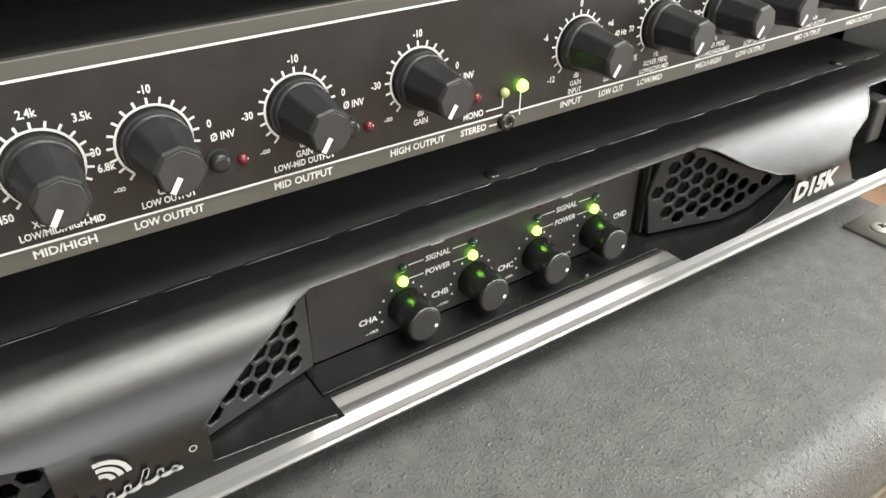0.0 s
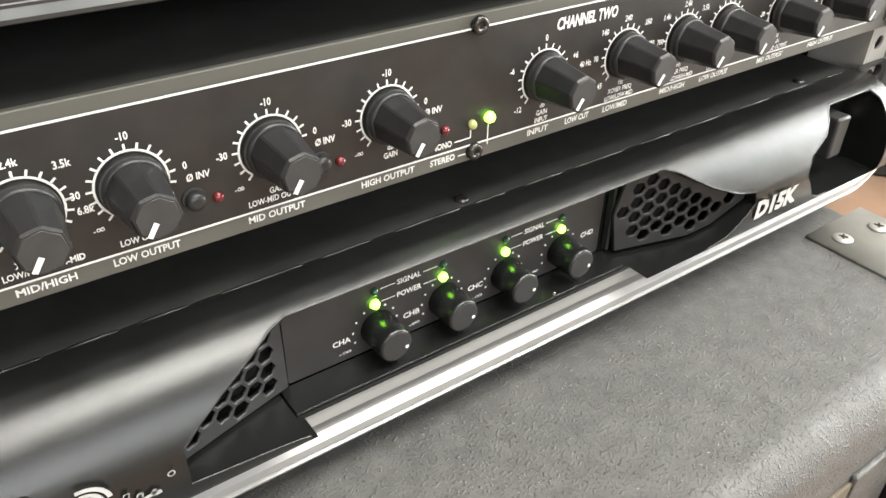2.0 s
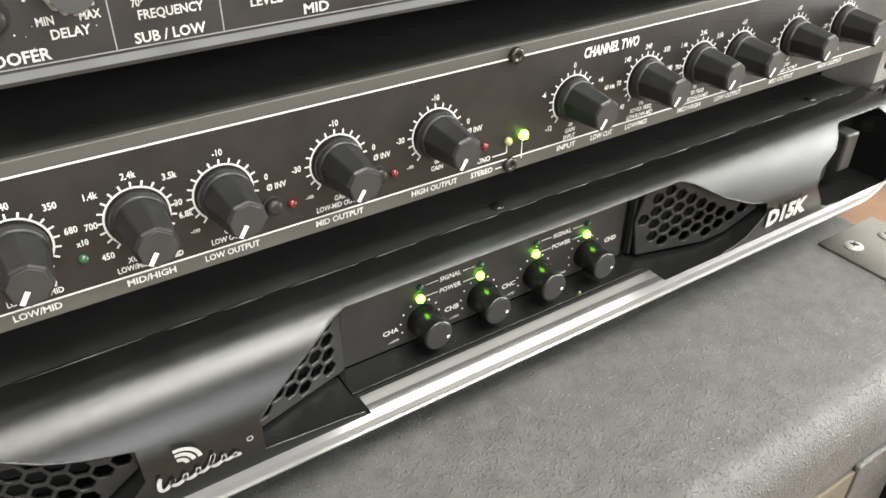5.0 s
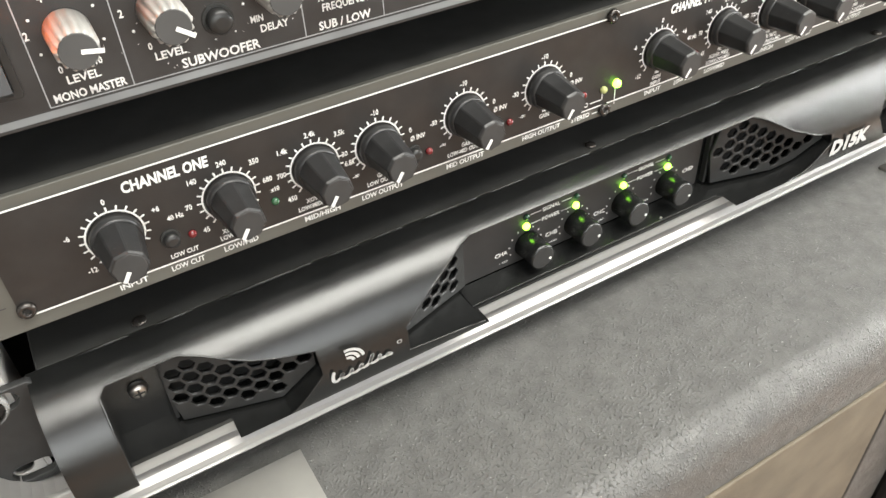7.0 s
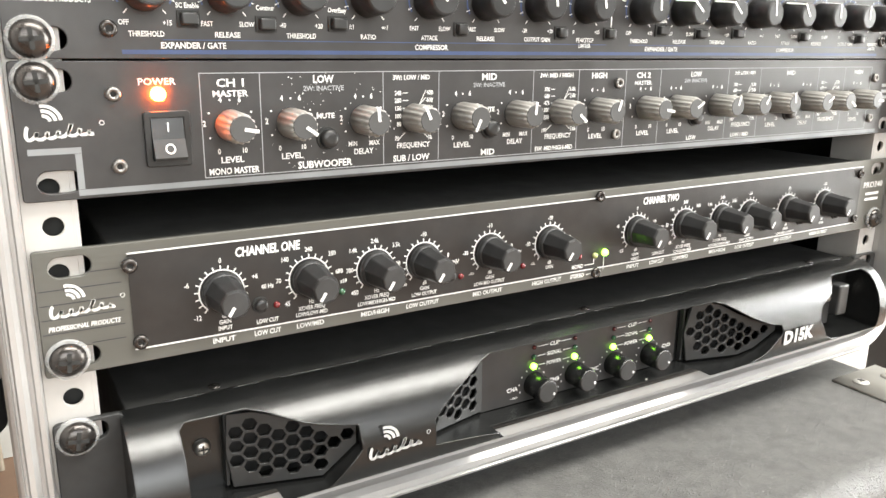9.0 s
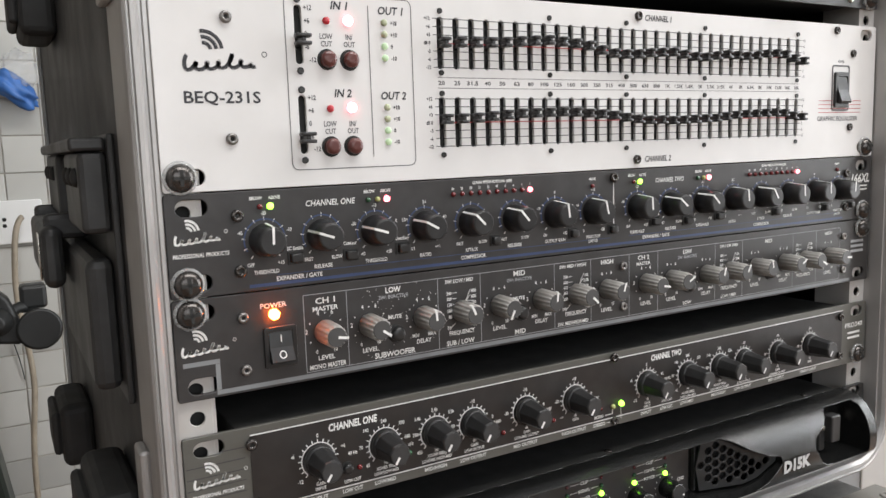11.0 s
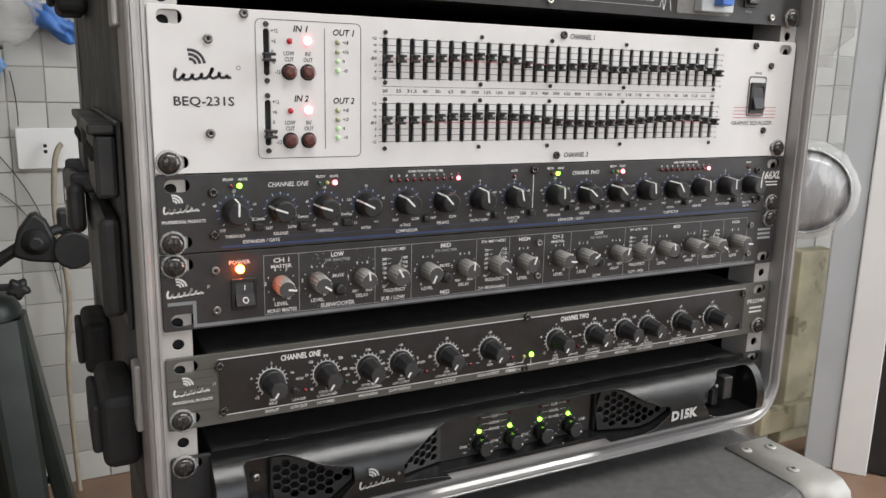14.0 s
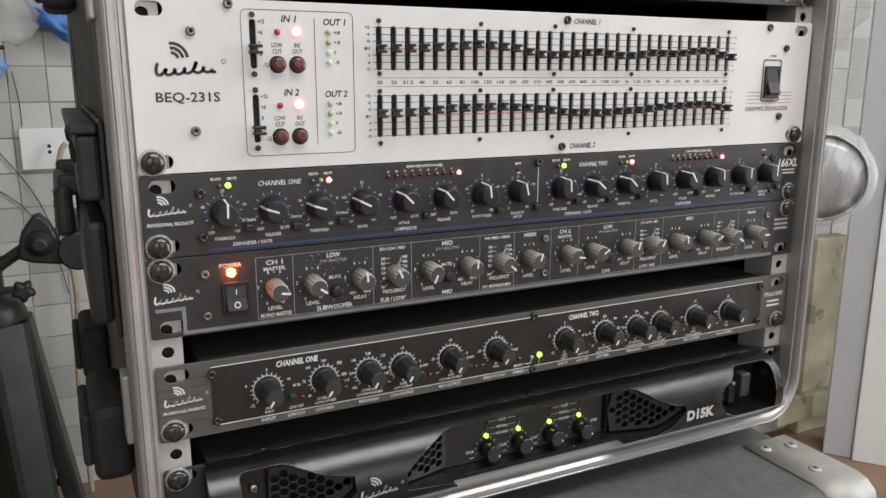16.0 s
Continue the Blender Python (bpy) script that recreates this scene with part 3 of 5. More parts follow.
panel = part("control_panel", plate([rect(-0.0665, 0.0600, 0.6618, 0.6968, 0.001, 2)], -0.0012, 0.0012, 0.0002), "charcoal_panel", amp)
part("end_plate", plate([rect(0.1765, 0.2120, 0.6612, 0.6950, 0.001, 2)], -0.0006, 0.0005), "amp_black", amp)
part("ledge", box(-0.0698, 0.0620, -0.0134, -0.0014, 0.6608, 0.6616, 0.0003), "amp_black", amp)
# the block and the small bright screw in the end pocket
part("latch_block", box(0.1840, 0.1935, -0.0150, -0.0010, 0.6700, 0.6890, 0.0012), "handle_black", amp, "moulded block in the end pocket")
part("latch_web", box(0.1780, 0.1842, -0.0095, -0.0010, 0.6640, 0.6780, 0.0008), "amp_matt", amp)
part("small_screw", lathe(0.1815, -0.0096, 0.6800, [(-0.0086, 0.0017), (0.0008, 0.0017), (0.0014, 0.0008)], 12), "screw_steel", amp, "small bright screw")
YA = -0.0012
AMP_X = (-0.0362, -0.0110, 0.0145, 0.0397)
for x, nm in zip(AMP_X, ("CHA", "CHB", "CHC", "CHD")):
    led(x, 0.6790, "green_led", amp, 0.00155, YA, 0.0018, "lit green power light")
    led(x, 0.6838, "green_led_off", amp, 0.0013, YA, 0.0016, "unlit green signal light")
    led(x, 0.6886, "clip_led_off", amp, 0.0011, YA, 0.0012, "unlit red clip light")
    knob("plain", x + 0.0006, 0.6700, 115, amp, YA)
    for k in range(11):
        a = radians(-140 + 28 * k)
        dx, dz = 0.0079 * math.sin(a), 0.0079 * math.cos(a)
        if dz > -0.0055:
            part("scale_dot", lathe(x + dx, YA, 0.6700 + dz, [(0, 0.0004), (0.00012, 0.00035)], 8), "white_print", amp)
    words(nm, x - 0.0088 if nm == "CHA" else x - 0.0088 if nm in ("CHB", "CHC") else x + 0.0105, 0.6684 if nm in ("CHA", "CHB", "CHC") else 0.6712, 0.0021, amp, y=YA, align="R" if nm != "CHD" else "L", width=0.0062)
    words("-∞", x - 0.0088, 0.6640, 0.0018, amp, y=YA, align="R", width=0.0042)
for xa, xb in ((AMP_X[0], AMP_X[1]), (AMP_X[2], AMP_X[3])):
    xm = (xa + xb) / 2
    for nm, z, w in (("POWER", 0.6790, 0.0090), ("SIGNAL", 0.6838, 0.0088), ("CLIP", 0.6886, 0.0060)):
        words(nm, xm, z - 0.0010, 0.0020, amp, y=YA, width=w)
        strokes([(xa + 0.0022, z, xm - w / 2 - 0.0008, z), (xm + w / 2 + 0.0008, z, xb - 0.0022, z)], 0.0003, amp, y=YA)
part("panel_pin", lathe(0.0290, -0.0122, 0.6618, [(-0.0002, 0.0007), (0.0003, 0.0006)], 8), "screw_steel", amp)


words("D15K", 0.1195, 0.6680, 0.0074, amp, "silver_print", align="L", y=amp_y(0.668) - 0.0006, width=0.0265, shear=0.03, bold=0.06)
mark(-0.1225, 0.6695, 0.0265, amp, "silver_print", y=amp_y(0.672) - 0.0008)
for sx in (-0.1925, 0.2010):
    sc = part("pan_screw", lathe(sx, -0.0004, 0.6790, [(0, 0.0033), (0.0016, 0.0031), (0.0026, 0.0020), (0.0028, 0.0006)], 18), "screw_steel", amp, "bright pan-head screw")
    strokes([(sx - 0.0019, 0.6790, sx + 0.0019, 0.6790), (sx, 0.6771, sx, 0.6809)], 0.0007, sc, "void_black", -0.0033, "cross_slot")
for x in (-0.184, 0.003, 0.185):
    bm = lathe(0, 0, 0, [(0, 0.0026), (0.0007, 0.0024), (0.0011, 0.0012)], 14)
    bm.transform(pose(x, 0.0085, Z_AMP + 0.0187, -90))
    part("lid_screw", bm, "screw_black", amp)
random.seed(4)
x = -0.205
while x < 0.20:
    w = random.choice((0.012, 0.016, 0.024, 0.034))
    part("lid_flange", box(x, x + w, 0.0034, 0.0044, Z_AMP + 0.0189, Z_AMP + 0.0194, 0.0002, 1), "amp_black", amp, "folded edge of the lid")
    x += w + random.choice((0.006, 0.009))

# ---- the lower crossover ----
xb = thing("crossover", "black and olive two-channel crossover with black knobs on scales", "crossover")
z0 = Z_XB
face_plate("face_plate", z0, 1, "olive_metal", xb, label="olive grey metal face plate")
chassis(z0, 1, xb)
part("overlay", plate([rect(-0.2125, 0.2135, z0 - 0.0166, z0 + 0.0182, 0.0005, 2)], -0.0004, 0.0004), "brown_black_panel", xb, "brown-black printed overlay")
YB = -0.0004
strokes([(-0.2125, z0 + 0.0182, 0.2135, z0 + 0.0182), (-0.2125, z0 - 0.0166, 0.2135, z0 - 0.0166)], 0.00055, xb, y=YB)
for q in (0.0135, 0.0085, 0.0035, -0.0015, -0.0065, -0.0115):
    strokes([(-0.2405 if abs(q) < 0.009 else -0.2260, z0 + q, -0.2150, z0 + q)], 0.0003, xb, "black_print", 0.0)
mark(-0.2275, z0 - 0.0008, 0.0228, xb)
words("PROFESSIONAL PRODUCTS", -0.2275, z0 - 0.0056, 0.0017, xb, width=0.0225, shear=0.2)
words("CHANNEL ONE", -0.1755, z0 + 0.0122, 0.0036, xb, align="L", width=0.0250, shear=0.10, bold=0.035, y=YB)
words("CHANNEL TWO", 0.0290, z0 + 0.0122, 0.0036, xb, align="L", width=0.0250, shear=0.10, bold=0.035, y=YB)
for x, z in ((-0.212, z0 + 0.0140), (-0.2105, z0 - 0.0140), (0.0, z0 + 0.0190), (0.0, z0 - 0.0188), (0.211, z0 + 0.0140), (0.211, z0 - 0.0140)):
    small_screw(x, z, xb, 0.0027, y=YB)
XB_X = (-0.1812, -0.1472, -0.1189, -0.0964, -0.0630, -0.0294)
SCALES = (("0", "-6", "+6", "", ""), ("240", "140", "350", "70", "680"), ("2.4k", "1.4k", "3.5k", "700", "6.8k"), ("-10", "", "", "-30", "0"), ("-10", "", "", "-30", "0"), ("-10", "", "", "-30", "0"))
UNDER = (("dB", "GAIN", "INPUT"), ("Hz", "XOVER FREQ", "LOW/LOW-MID"), ("Hz", "XOVER FREQ", "LOW/MID/HIGH-MID"), ("dB", "GAIN", "LOW OUTPUT"), ("dB", "GAIN", "LOW-MID OUTPUT"), ("dB", "GAIN", " "))
BAND = ("INPUT", "LOW/MID", "MID/HIGH", "LOW OUTPUT", "MID OUTPUT", "HIGH OUTPUT")
for ch, off in ((1, 0.0), (2, 0.2066)):
    for n, x in enumerate(XB_X):
        x += off
        zk = z0 - (0.0001 if ch == 1 else 0.0010)
        dial(x, zk, 0.0082, 17, xb, 0.0017, 0.00055, y=YB, reach=138)
        knob("tall", x, zk, 213, xb, YB)
        for body_text, ang, rr in zip(SCALES[n], (0, -47, 47, -86, 104 if n == 2 else 84) if n else (0, -72, 72, -190, 190), (0.0118, 0.0130, 0.0132, 0.0112 if n == 2 else 0.0124, 0.0126 if n == 1 else 0.0122)):
            if body_text:
                words(body_text, x + rr * math.sin(radians(ang)), zk + rr * math.cos(radians(ang)) - 0.0010, 0.0019, xb, y=YB)
        words({0: "-12", 1: "45", 2: "450"}.get(n, "-∞"), x - 0.0092, zk - 0.0098, 0.0019, xb, y=YB)
        for line, zz in zip(UNDER[n], (-0.0102, -0.0126, -0.0150)):
            words(line, x + 0.0006, zk + zz, 0.0017, xb, y=YB)
        words(BAND[n], x, z0 - 0.0199, 0.0020, xb, width=0.00148 * len(BAND[n]) + 0.001)
        if n > 2:
            round_button(x + 0.0128, zk - 0.0080, xb, 0.0023, 0.003, y=YB)
            led(x + 0.0186, zk - 0.0092, "red_led_off", xb, 0.0014, YB, label="unlit red phase light")
            words("Ø INV", x + 0.0148, zk - 0.0032, 0.0019, xb, y=YB)
    round_button(-0.1672 + off, z0 - 0.0075, xb, 0.0024, 0.003, y=YB)
    led(-0.1608 + off, z0 - 0.0085, "red_led_off", xb, 0.0014, YB, label="small red low-cut light")
    words("40 Hz", -0.1640 + off, z0 - 0.0015, 0.0018, xb, y=YB)
    words("LOW CUT", -0.1645 + off, z0 - 0.0150, 0.0017, xb, y=YB)
    words("LOW CUT", -0.1645 + off, z0 - 0.0199, 0.0020, xb, width=0.0104)
    led(-0.1338 + off, z0 - 0.0075, "green_led_off", xb, 0.0014, YB)
    words("x10", -0.1330 + off, z0 - 0.0040, 0.0017, xb, y=YB)
led(-0.0012, z0 - 0.0100, "yellow_led_off", xb, 0.0015, YB, 0.0018, "dim yellow mono light")
led(0.0052, z0 - 0.0092, "green_led", xb, 0.0017, YB, 0.002, "bright green stereo light")
words("MONO", -0.0115, z0 - 0.0152, 0.0020, xb, y=YB, width=0.0068)
words("STEREO", -0.0110, z0 - 0.0200, 0.0020, xb, width=0.0088)
strokes([(-0.0072, z0 - 0.0142, -0.0014, z0 - 0.0142), (-0.0014, z0 - 0.0142, -0.0014, z0 - 0.0112), (0.0050, z0 - 0.0105, 0.0050, z0 - 0.0180), (-0.0058, z0 - 0.0190, -0.0030, z0 - 0.0190)], 0.0004, xb, y=YB)
words("PRO340", 0.2275, z0 + 0.0045, 0.0036, xb, width=0.0200, bold=0.02)
for q in (0.0005, -0.0030):
    strokes([(0.2205, z0 + q, 0.2345, z0 + q)], 0.0016, xb)

# ---- the upper crossover ----
xa = thing("crossover", "charcoal crossover with fluted grey knobs and orange power light", "crossover")
z0 = Z_XA
face_plate("face_plate", z0, 1, "charcoal_panel", xa)
chassis(z0, 1, xa)
strokes([(-0.2385, z0 - 0.0060, -0.2230, z0 - 0.0060), (-0.2240, z0 - 0.0071, -0.2240, z0 - 0.0187), (-0.2250, z0 - 0.0198, 0.2200, z0 - 0.0198)], 0.0020, xa, "grey_line")
mark(-0.2285, z0 - 0.0020, 0.0225, xa)
led(-0.1980, z0 + 0.0112, "orange_led", xa, 0.0024, 0.0, 0.0026, "glowing orange power light")
words("POWER", -0.1980, z0 + 0.0142, 0.0023, xa, width=0.0120, bold=0.01)
rocker(-0.1960, z0 - 0.0036, 0.0150, 0.0185, xa)
for x in (-0.212, 0.0072, 0.2115):
    for q in (0.0115, -0.0120):
        small_screw(x, z0 + q, xa, 0.0025, "screw_dull")
EDGE_X = (-0.1842, -0.1632, -0.1145, -0.0895, -0.0420, -0.0165, 0.0120, 0.0345, 0.0830, 0.1080, 0.1575, 0.1820, 0.2080)
for line in [(x, z0 - 0.0180, x, z0 + 0.0178) for x in EDGE_X] + [(EDGE_X[0], q, EDGE_X[-1], q) for q in (z0 + 0.0178, z0 - 0.0180)]:
    strokes([line], 0.0003, xa, "grey_print")
XA_X = (-0.1742, -0.1520, -0.1230, -0.1010, -0.0780, -0.0510, -0.0272, -0.0050, 0.0250, 0.0455, 0.0750, 0.0960, 0.1200, 0.1480, 0.1690, 0.1950)
XA_A = (100, 125, -5, -25, 205, 5, 130, 20, 100, 60, 15, 30, -10, 60, 120, 95)
for n, x in enumerate(XA_X):
    knob("grey", x, z0 - 0.0002, XA_A[n], xa)
    freq = n in (3, 6, 11, 14)
    if freq:
        for k, q in enumerate((0.0095, 0.0066, 0.0036, 0.0006, -0.0026)):
            strokes([(x - 0.0050, z0 + q, x - 0.0026, z0 + q)], 0.0003, xa)
            words(("240", "200", "150", "100", "80")[k] if n < 5 else ("700", "600", "475", "350", "250")[k], x - 0.0056, z0 + q - 0.0008, 0.0018, xa, align="R")
            if k < 3:
                words(("400", "600", "750")[k] if n < 5 else ("1.0k", "2.0k", "3.0k")[k], x + 0.0058, z0 + q - 0.0008, 0.0018, xa, align="L")
                strokes([(x + 0.0025, z0 + 0.0048, x + 0.0055, z0 + q + 0.001)], 0.0003, xa)
        strokes([(x - 0.0065, z0 - 0.0082, x - 0.0040, z0 - 0.0060), (x + 0.0065, z0 - 0.0082, x + 0.0040, z0 - 0.0060)], 0.0003, xa)
        words("70" if n < 5 else "190", x - 0.0066, z0 - 0.0090, 0.0018, xa, align="R")
        words("1k" if n < 5 else "7.0k", x + 0.0068, z0 - 0.0090, 0.0018, xa, align="L")
        words("FREQUENCY", x, z0 - 0.0120, 0.0022, xa, width=0.0150)
    else:
        for k in range(11):
            a = radians(-150 + 30 * k)
            if k % 2:
                part("scale_dot", lathe(x + 0.0086 * math.sin(a), 0.0, z0 + 0.0086 * math.cos(a), [(0, 0.0004), (0.0001, 0.0003)], 8), "white_print", xa)
        words("4", x - 0.0034, z0 + 0.0078, 0.0021, xa)
        words("6", x + 0.0034, z0 + 0.0078, 0.0021, xa)
        words("2", x - 0.0092, z0 - 0.0002, 0.0021, xa)
        delay = n in (2, 5, 10, 13)
        words("MIN" if delay else "0", x - 0.0046, z0 - 0.0100, 0.0019, xa)
        words("MAX" if delay else "10", x + 0.0046, z0 - 0.0100, 0.0019, xa)
        words("DELAY" if delay else "LEVEL", x, z0 - 0.0132, 0.0022, xa, width=0.0082)
for body_text, x, q, h, w in (("CH 1", -0.1737, 0.0132, 0.0028, 0.0096), ("MASTER", -0.1737, 0.0098, 0.0022, 0.0125), ("MONO MASTER", -0.1737, -0.0172, 0.0023, 0.0180), ("LOW", -0.1390, 0.0140, 0.0028, 0.0082), ("SUBWOOFER", -0.1390, -0.0172, 0.0027, 0.0220), ("MUTE", -0.1385, 0.0010, 0.0020, 0.0072), ("3W: LOW / MID", -0.1020, 0.0146, 0.0019, 0.0165), ("SUB / LOW", -0.1020, -0.0172, 0.0025, 0.0165), ("MID", -0.0650, 0.0140, 0.0028, 0.0075), ("MID", -0.0650, -0.0172, 0.0026, 0.0070), ("MUTE", -0.0655, 0.0010, 0.0020, 0.0072), ("3W: MID / HIGH", -0.0292, 0.0146, 0.0019, 0.0185), ("5W: MID/HIGH-MID", -0.0292, -0.0172, 0.0020, 0.0215), ("HIGH", -0.0045, 0.0140, 0.0025, 0.0090), ("CH 2", 0.0232, 0.0138, 0.0026, 0.0090), ("MASTER", 0.0232, 0.0106, 0.0019, 0.0110), ("LOW", 0.0590, 0.0140, 0.0025, 0.0075), ("LOW", 0.0590, -0.0172, 0.0022, 0.0070), ("3W: LOW / MID", 0.0955, 0.0146, 0.0018, 0.0160), ("LOW / MID", 0.0955, -0.0172, 0.0020, 0.0140), ("MID", 0.1330, 0.0140, 0.0024, 0.0070), ("HIGH", 0.1950, 0.0140, 0.0022, 0.0080)):
    words(body_text, x, z0 + q, h, xa, width=w)
for x in (-0.1390, -0.0650, 0.0590):
    words("2W: INACTIVE", x, z0 + 0.0112, 0.0018, xa, "grey_print", width=0.0160)
for x, q in ((-0.1380, -0.0065), (-0.0645, -0.0060), (0.0600, -0.0060), (0.1340, -0.0060)):
    round_button(x, z0 + q, xa, 0.0034, 0.0040)
random.seed(7)
dust = bmesh.new()
for k in range(80):
    r = random.uniform(0.0001, 0.0003)
    add = lathe(random.gauss(-0.142, 0.013), 0.0, z0 + random.uniform(-0.017, 0.018), [(0, r), (0.00012, r * 0.6)], 5)
    add_bm(dust, add)
tagged(part("dust_specks", dust, "white_print", xa, "pale dust specks"), kind="stuff")
for q in (0.0070, 0.0035, 0.0):
    strokes([(0.2205, z0 + q, 0.2350, z0 + q)], 0.0018, xa, "grey_print")

# ---- the compressor ----
cp = thing("compressor", "blue-black two-channel compressor with white-lined knobs", "compressor")
z0 = Z_CP
face_plate("face_plate", z0, 1, "blue_black_panel", cp)
chassis(z0, 1, cp)
strokes([(-0.2080, z0 - 0.0197, 0.2100, z0 - 0.0197)], 0.0014, cp, "blue_print", name="blue_stripe")
strokes([(-0.1950, z0 - 0.0158, -0.0020, z0 - 0.0158), (0.0120, z0 - 0.0158, 0.2050, z0 - 0.0158)], 0.0003, cp, "blue_print")
strokes([(0.0005, z0 + 0.0170, 0.0005, z0 - 0.0080)], 0.0005, cp)
mark(-0.2285, z0 + 0.0010, 0.0215, cp)
words("PROFESSIONAL PRODUCTS", -0.2275, z0 - 0.0048, 0.0018, cp, width=0.0235, shear=0.2)
for x, z in ((-0.2115, z0 + 0.0115), (-0.2115, z0 - 0.0125), (0.0005, z0 + 0.0178), (0.2125, z0 + 0.0110), (0.2125, z0 - 0.0125)):
    small_screw(x, z, cp, 0.0028)
CP_X = [-0.2000 + 0.0265 * k for k in range(8)] + [0.0182 + 0.0266 * k for k in range(8)]
CP_A = (2, -70, -72, -62, -45, -42, -8, -14, -4, -50, -46, -8, -34, -6, -2, 2)
NAMES = ("THRESHOLD", "RELEASE", "THRESHOLD", "RATIO", "ATTACK", "RELEASE", "OUTPUT GAIN", "PEAKSTOP")
LOWS = (("OFF", "+15"), ("FAST", "SLOW"), ("-40", "+20"), ("1:1", "∞:1"), ("FAST", "SLOW"), ("FAST", "SLOW"), ("-20", "+20"), ("0", "+20"))
TOPS = ("-25", "", "-10", "2:1", "", "", "0", "+10")
for n, x in enumerate(CP_X):
    k = n % 8
    zk = z0 + 0.0002
    dial(x, zk, 0.0086, 11, cp, 0.0016, 0.0004, False, 140, "white_print")
    strokes(arc_lines(x, zk, 0.0092, -120, 120, 24), 0.0006, cp, "blue_print", name="blue_arc")
    knob("round", x, zk, CP_A[n], cp)
    if TOPS[k]:
        words(TOPS[k], x, zk + 0.0110, 0.0016, cp)
        words(("-45", "", "-30", "1.3:1", "", "", "-10", "+5")[k] or " ", x - 0.0108, zk + 0.0030, 0.0016, cp)
        words(("-10", "", "0", "4:1", "", "", "+10", "+15")[k] or " ", x + 0.0112, zk + 0.0030, 0.0016, cp)
    words(LOWS[k][0], x - 0.0068, z0 - 0.0112, 0.0017, cp)
    words(LOWS[k][1], x + 0.0068, z0 - 0.0112, 0.0017, cp)
    words(NAMES[k], x, z0 - 0.0148, 0.0018, cp, width=0.00125 * len(NAMES[k]))
for off in (0.0, 0.2182):
    words("EXPANDER / GATE", -0.1850 + off, z0 - 0.0185, 0.0020, cp, width=0.0215)
    words("COMPRESSOR", -0.0930 + off, z0 - 0.0185, 0.0020, cp, width=0.0150)
    words("LIMITER", -0.0145 + off, z0 - 0.0172, 0.0018, cp)
    for x, q in ((-0.1865, -0.0090), (-0.1600, -0.0102), (-0.1330, -0.0095), (-0.0800, -0.0105), (-0.0290, -0.0110), (-0.0010, -0.0110)):
        square_button(x + off, z0 + q, cp, 0.0044 if x > -0.1 else 0.0056, 0.0040)
    for body_text, x in (("SC Enable", -0.1865), ("Contour", -0.1600), ("OverEasy", -0.1330)):
        words(body_text, x + off, z0 - 0.0055, 0.0017, cp)
words("CHANNEL ONE", -0.1685, z0 + 0.0135, 0.0028, cp, width=0.0240, shear=0.2, bold=0.01)
words("CHANNEL TWO", 0.0440, z0 + 0.0135, 0.0028, cp, width=0.0230, shear=0.2, bold=0.01)
for off, lit in ((0.0, 1), (0.2170, 1)):
    led(-0.2015 + off, z0 + 0.0148, "red_led_off", cp, 0.0013)
    led(-0.1968 + off, z0 + 0.0148, "green_led", cp, 0.0015, label="lit green gate light")
    led(-0.1500 + off, z0 + 0.0146, "green_led_off", cp, 0.0013)
    led(-0.1452 + off, z0 + 0.0146, "yellow_led_off", cp, 0.0013)
    led(-0.1404 + off, z0 + 0.0146, "red_led", cp, 0.0015, label="lit red compressor light")
    for x in (-0.1990, -0.1452):
        words("BELOW", x - 0.0040 + off, z0 + 0.0178, 0.0015, cp)
        words("ABOVE", x + 0.0042 + off, z0 + 0.0178, 0.0015, cp)
    words("GAIN REDUCTION (dB)", -0.0805 + off, z0 + 0.0190, 0.0015, cp, width=0.0240)
    for k in range(10):
        led(-0.1040 + 0.0052 * k + off, z0 + 0.0145, "red_led" if k == 9 else "red_led_off", cp, 0.0013, label="lit red reduction light" if k == 9 else "")
        words(("30", "25", "20", "15", "12", "10", "8", "6", "4", "1")[k], -0.1040 + 0.0052 * k + off, z0 + 0.0166, 0.0013, cp)
    led(-0.0150 + off, z0 + 0.0140, "red_led_off", cp, 0.0013)
    words("ABOVE", -0.0150 + off, z0 + 0.0172, 0.0014, cp)
words("166XL", 0.2290, z0 + 0.0040, 0.0062, cp, width=0.0210, shear=0.25)
for q in (0.0015, -0.0010):
    strokes([(0.2190, z0 + q, 0.2370, z0 + q)], 0.0010, cp)

# ---- the graphic equaliser ----
eq = thing("graphic_equalizer", "silver-white graphic equaliser with two rows of black faders", "equalizer")
z0 = Z_EQ
EQ_X = [-0.1085 + 0.00885 * k for k in range(31)]
R1, R2 = (z0 + 0.0085, z0 + 0.0330), (z0 - 0.0292, z0 - 0.0048)
slits = [rect(x - 0.0017, x + 0.0017, a, b, 0.0016, 3) for x in EQ_X for a, b in (R1, R2)]
slits += [rect(-0.1812, -0.1778, a, b, 0.0015, 3) for a, b in ((z0 + 0.0092, z0 + 0.0345), (z0 - 0.0298, z0 - 0.0042))]
face_plate("face_plate", z0, 2, "silver_panel", eq, slits)
part("chassis", box(-0.2175, 0.2175, 0.0060, 0.26, z0 - 0.0425, z0 + 0.0425, 0.0008), "void_black", eq)
part("fader_backing", plate([rect(-0.2000, 0.2000, z0 - 0.0380, z0 + 0.0400)], 0.0034, 0.0010), "void_black", eq)
C1 = [20.5, 20.8, 21, 21.3, 21.8, 22.5, 23.2, 23.8, 23.4, 22.8, 22.0, 20.0, 18.6, 18.4, 18.8, 19.6, 20.2, 20.6, 19.6, 18.6, 18.6, 19.6, 20.6, 20.4, 20.2, 20.8, 22.0, 22.6, 22.2, 20.0, 18.6]
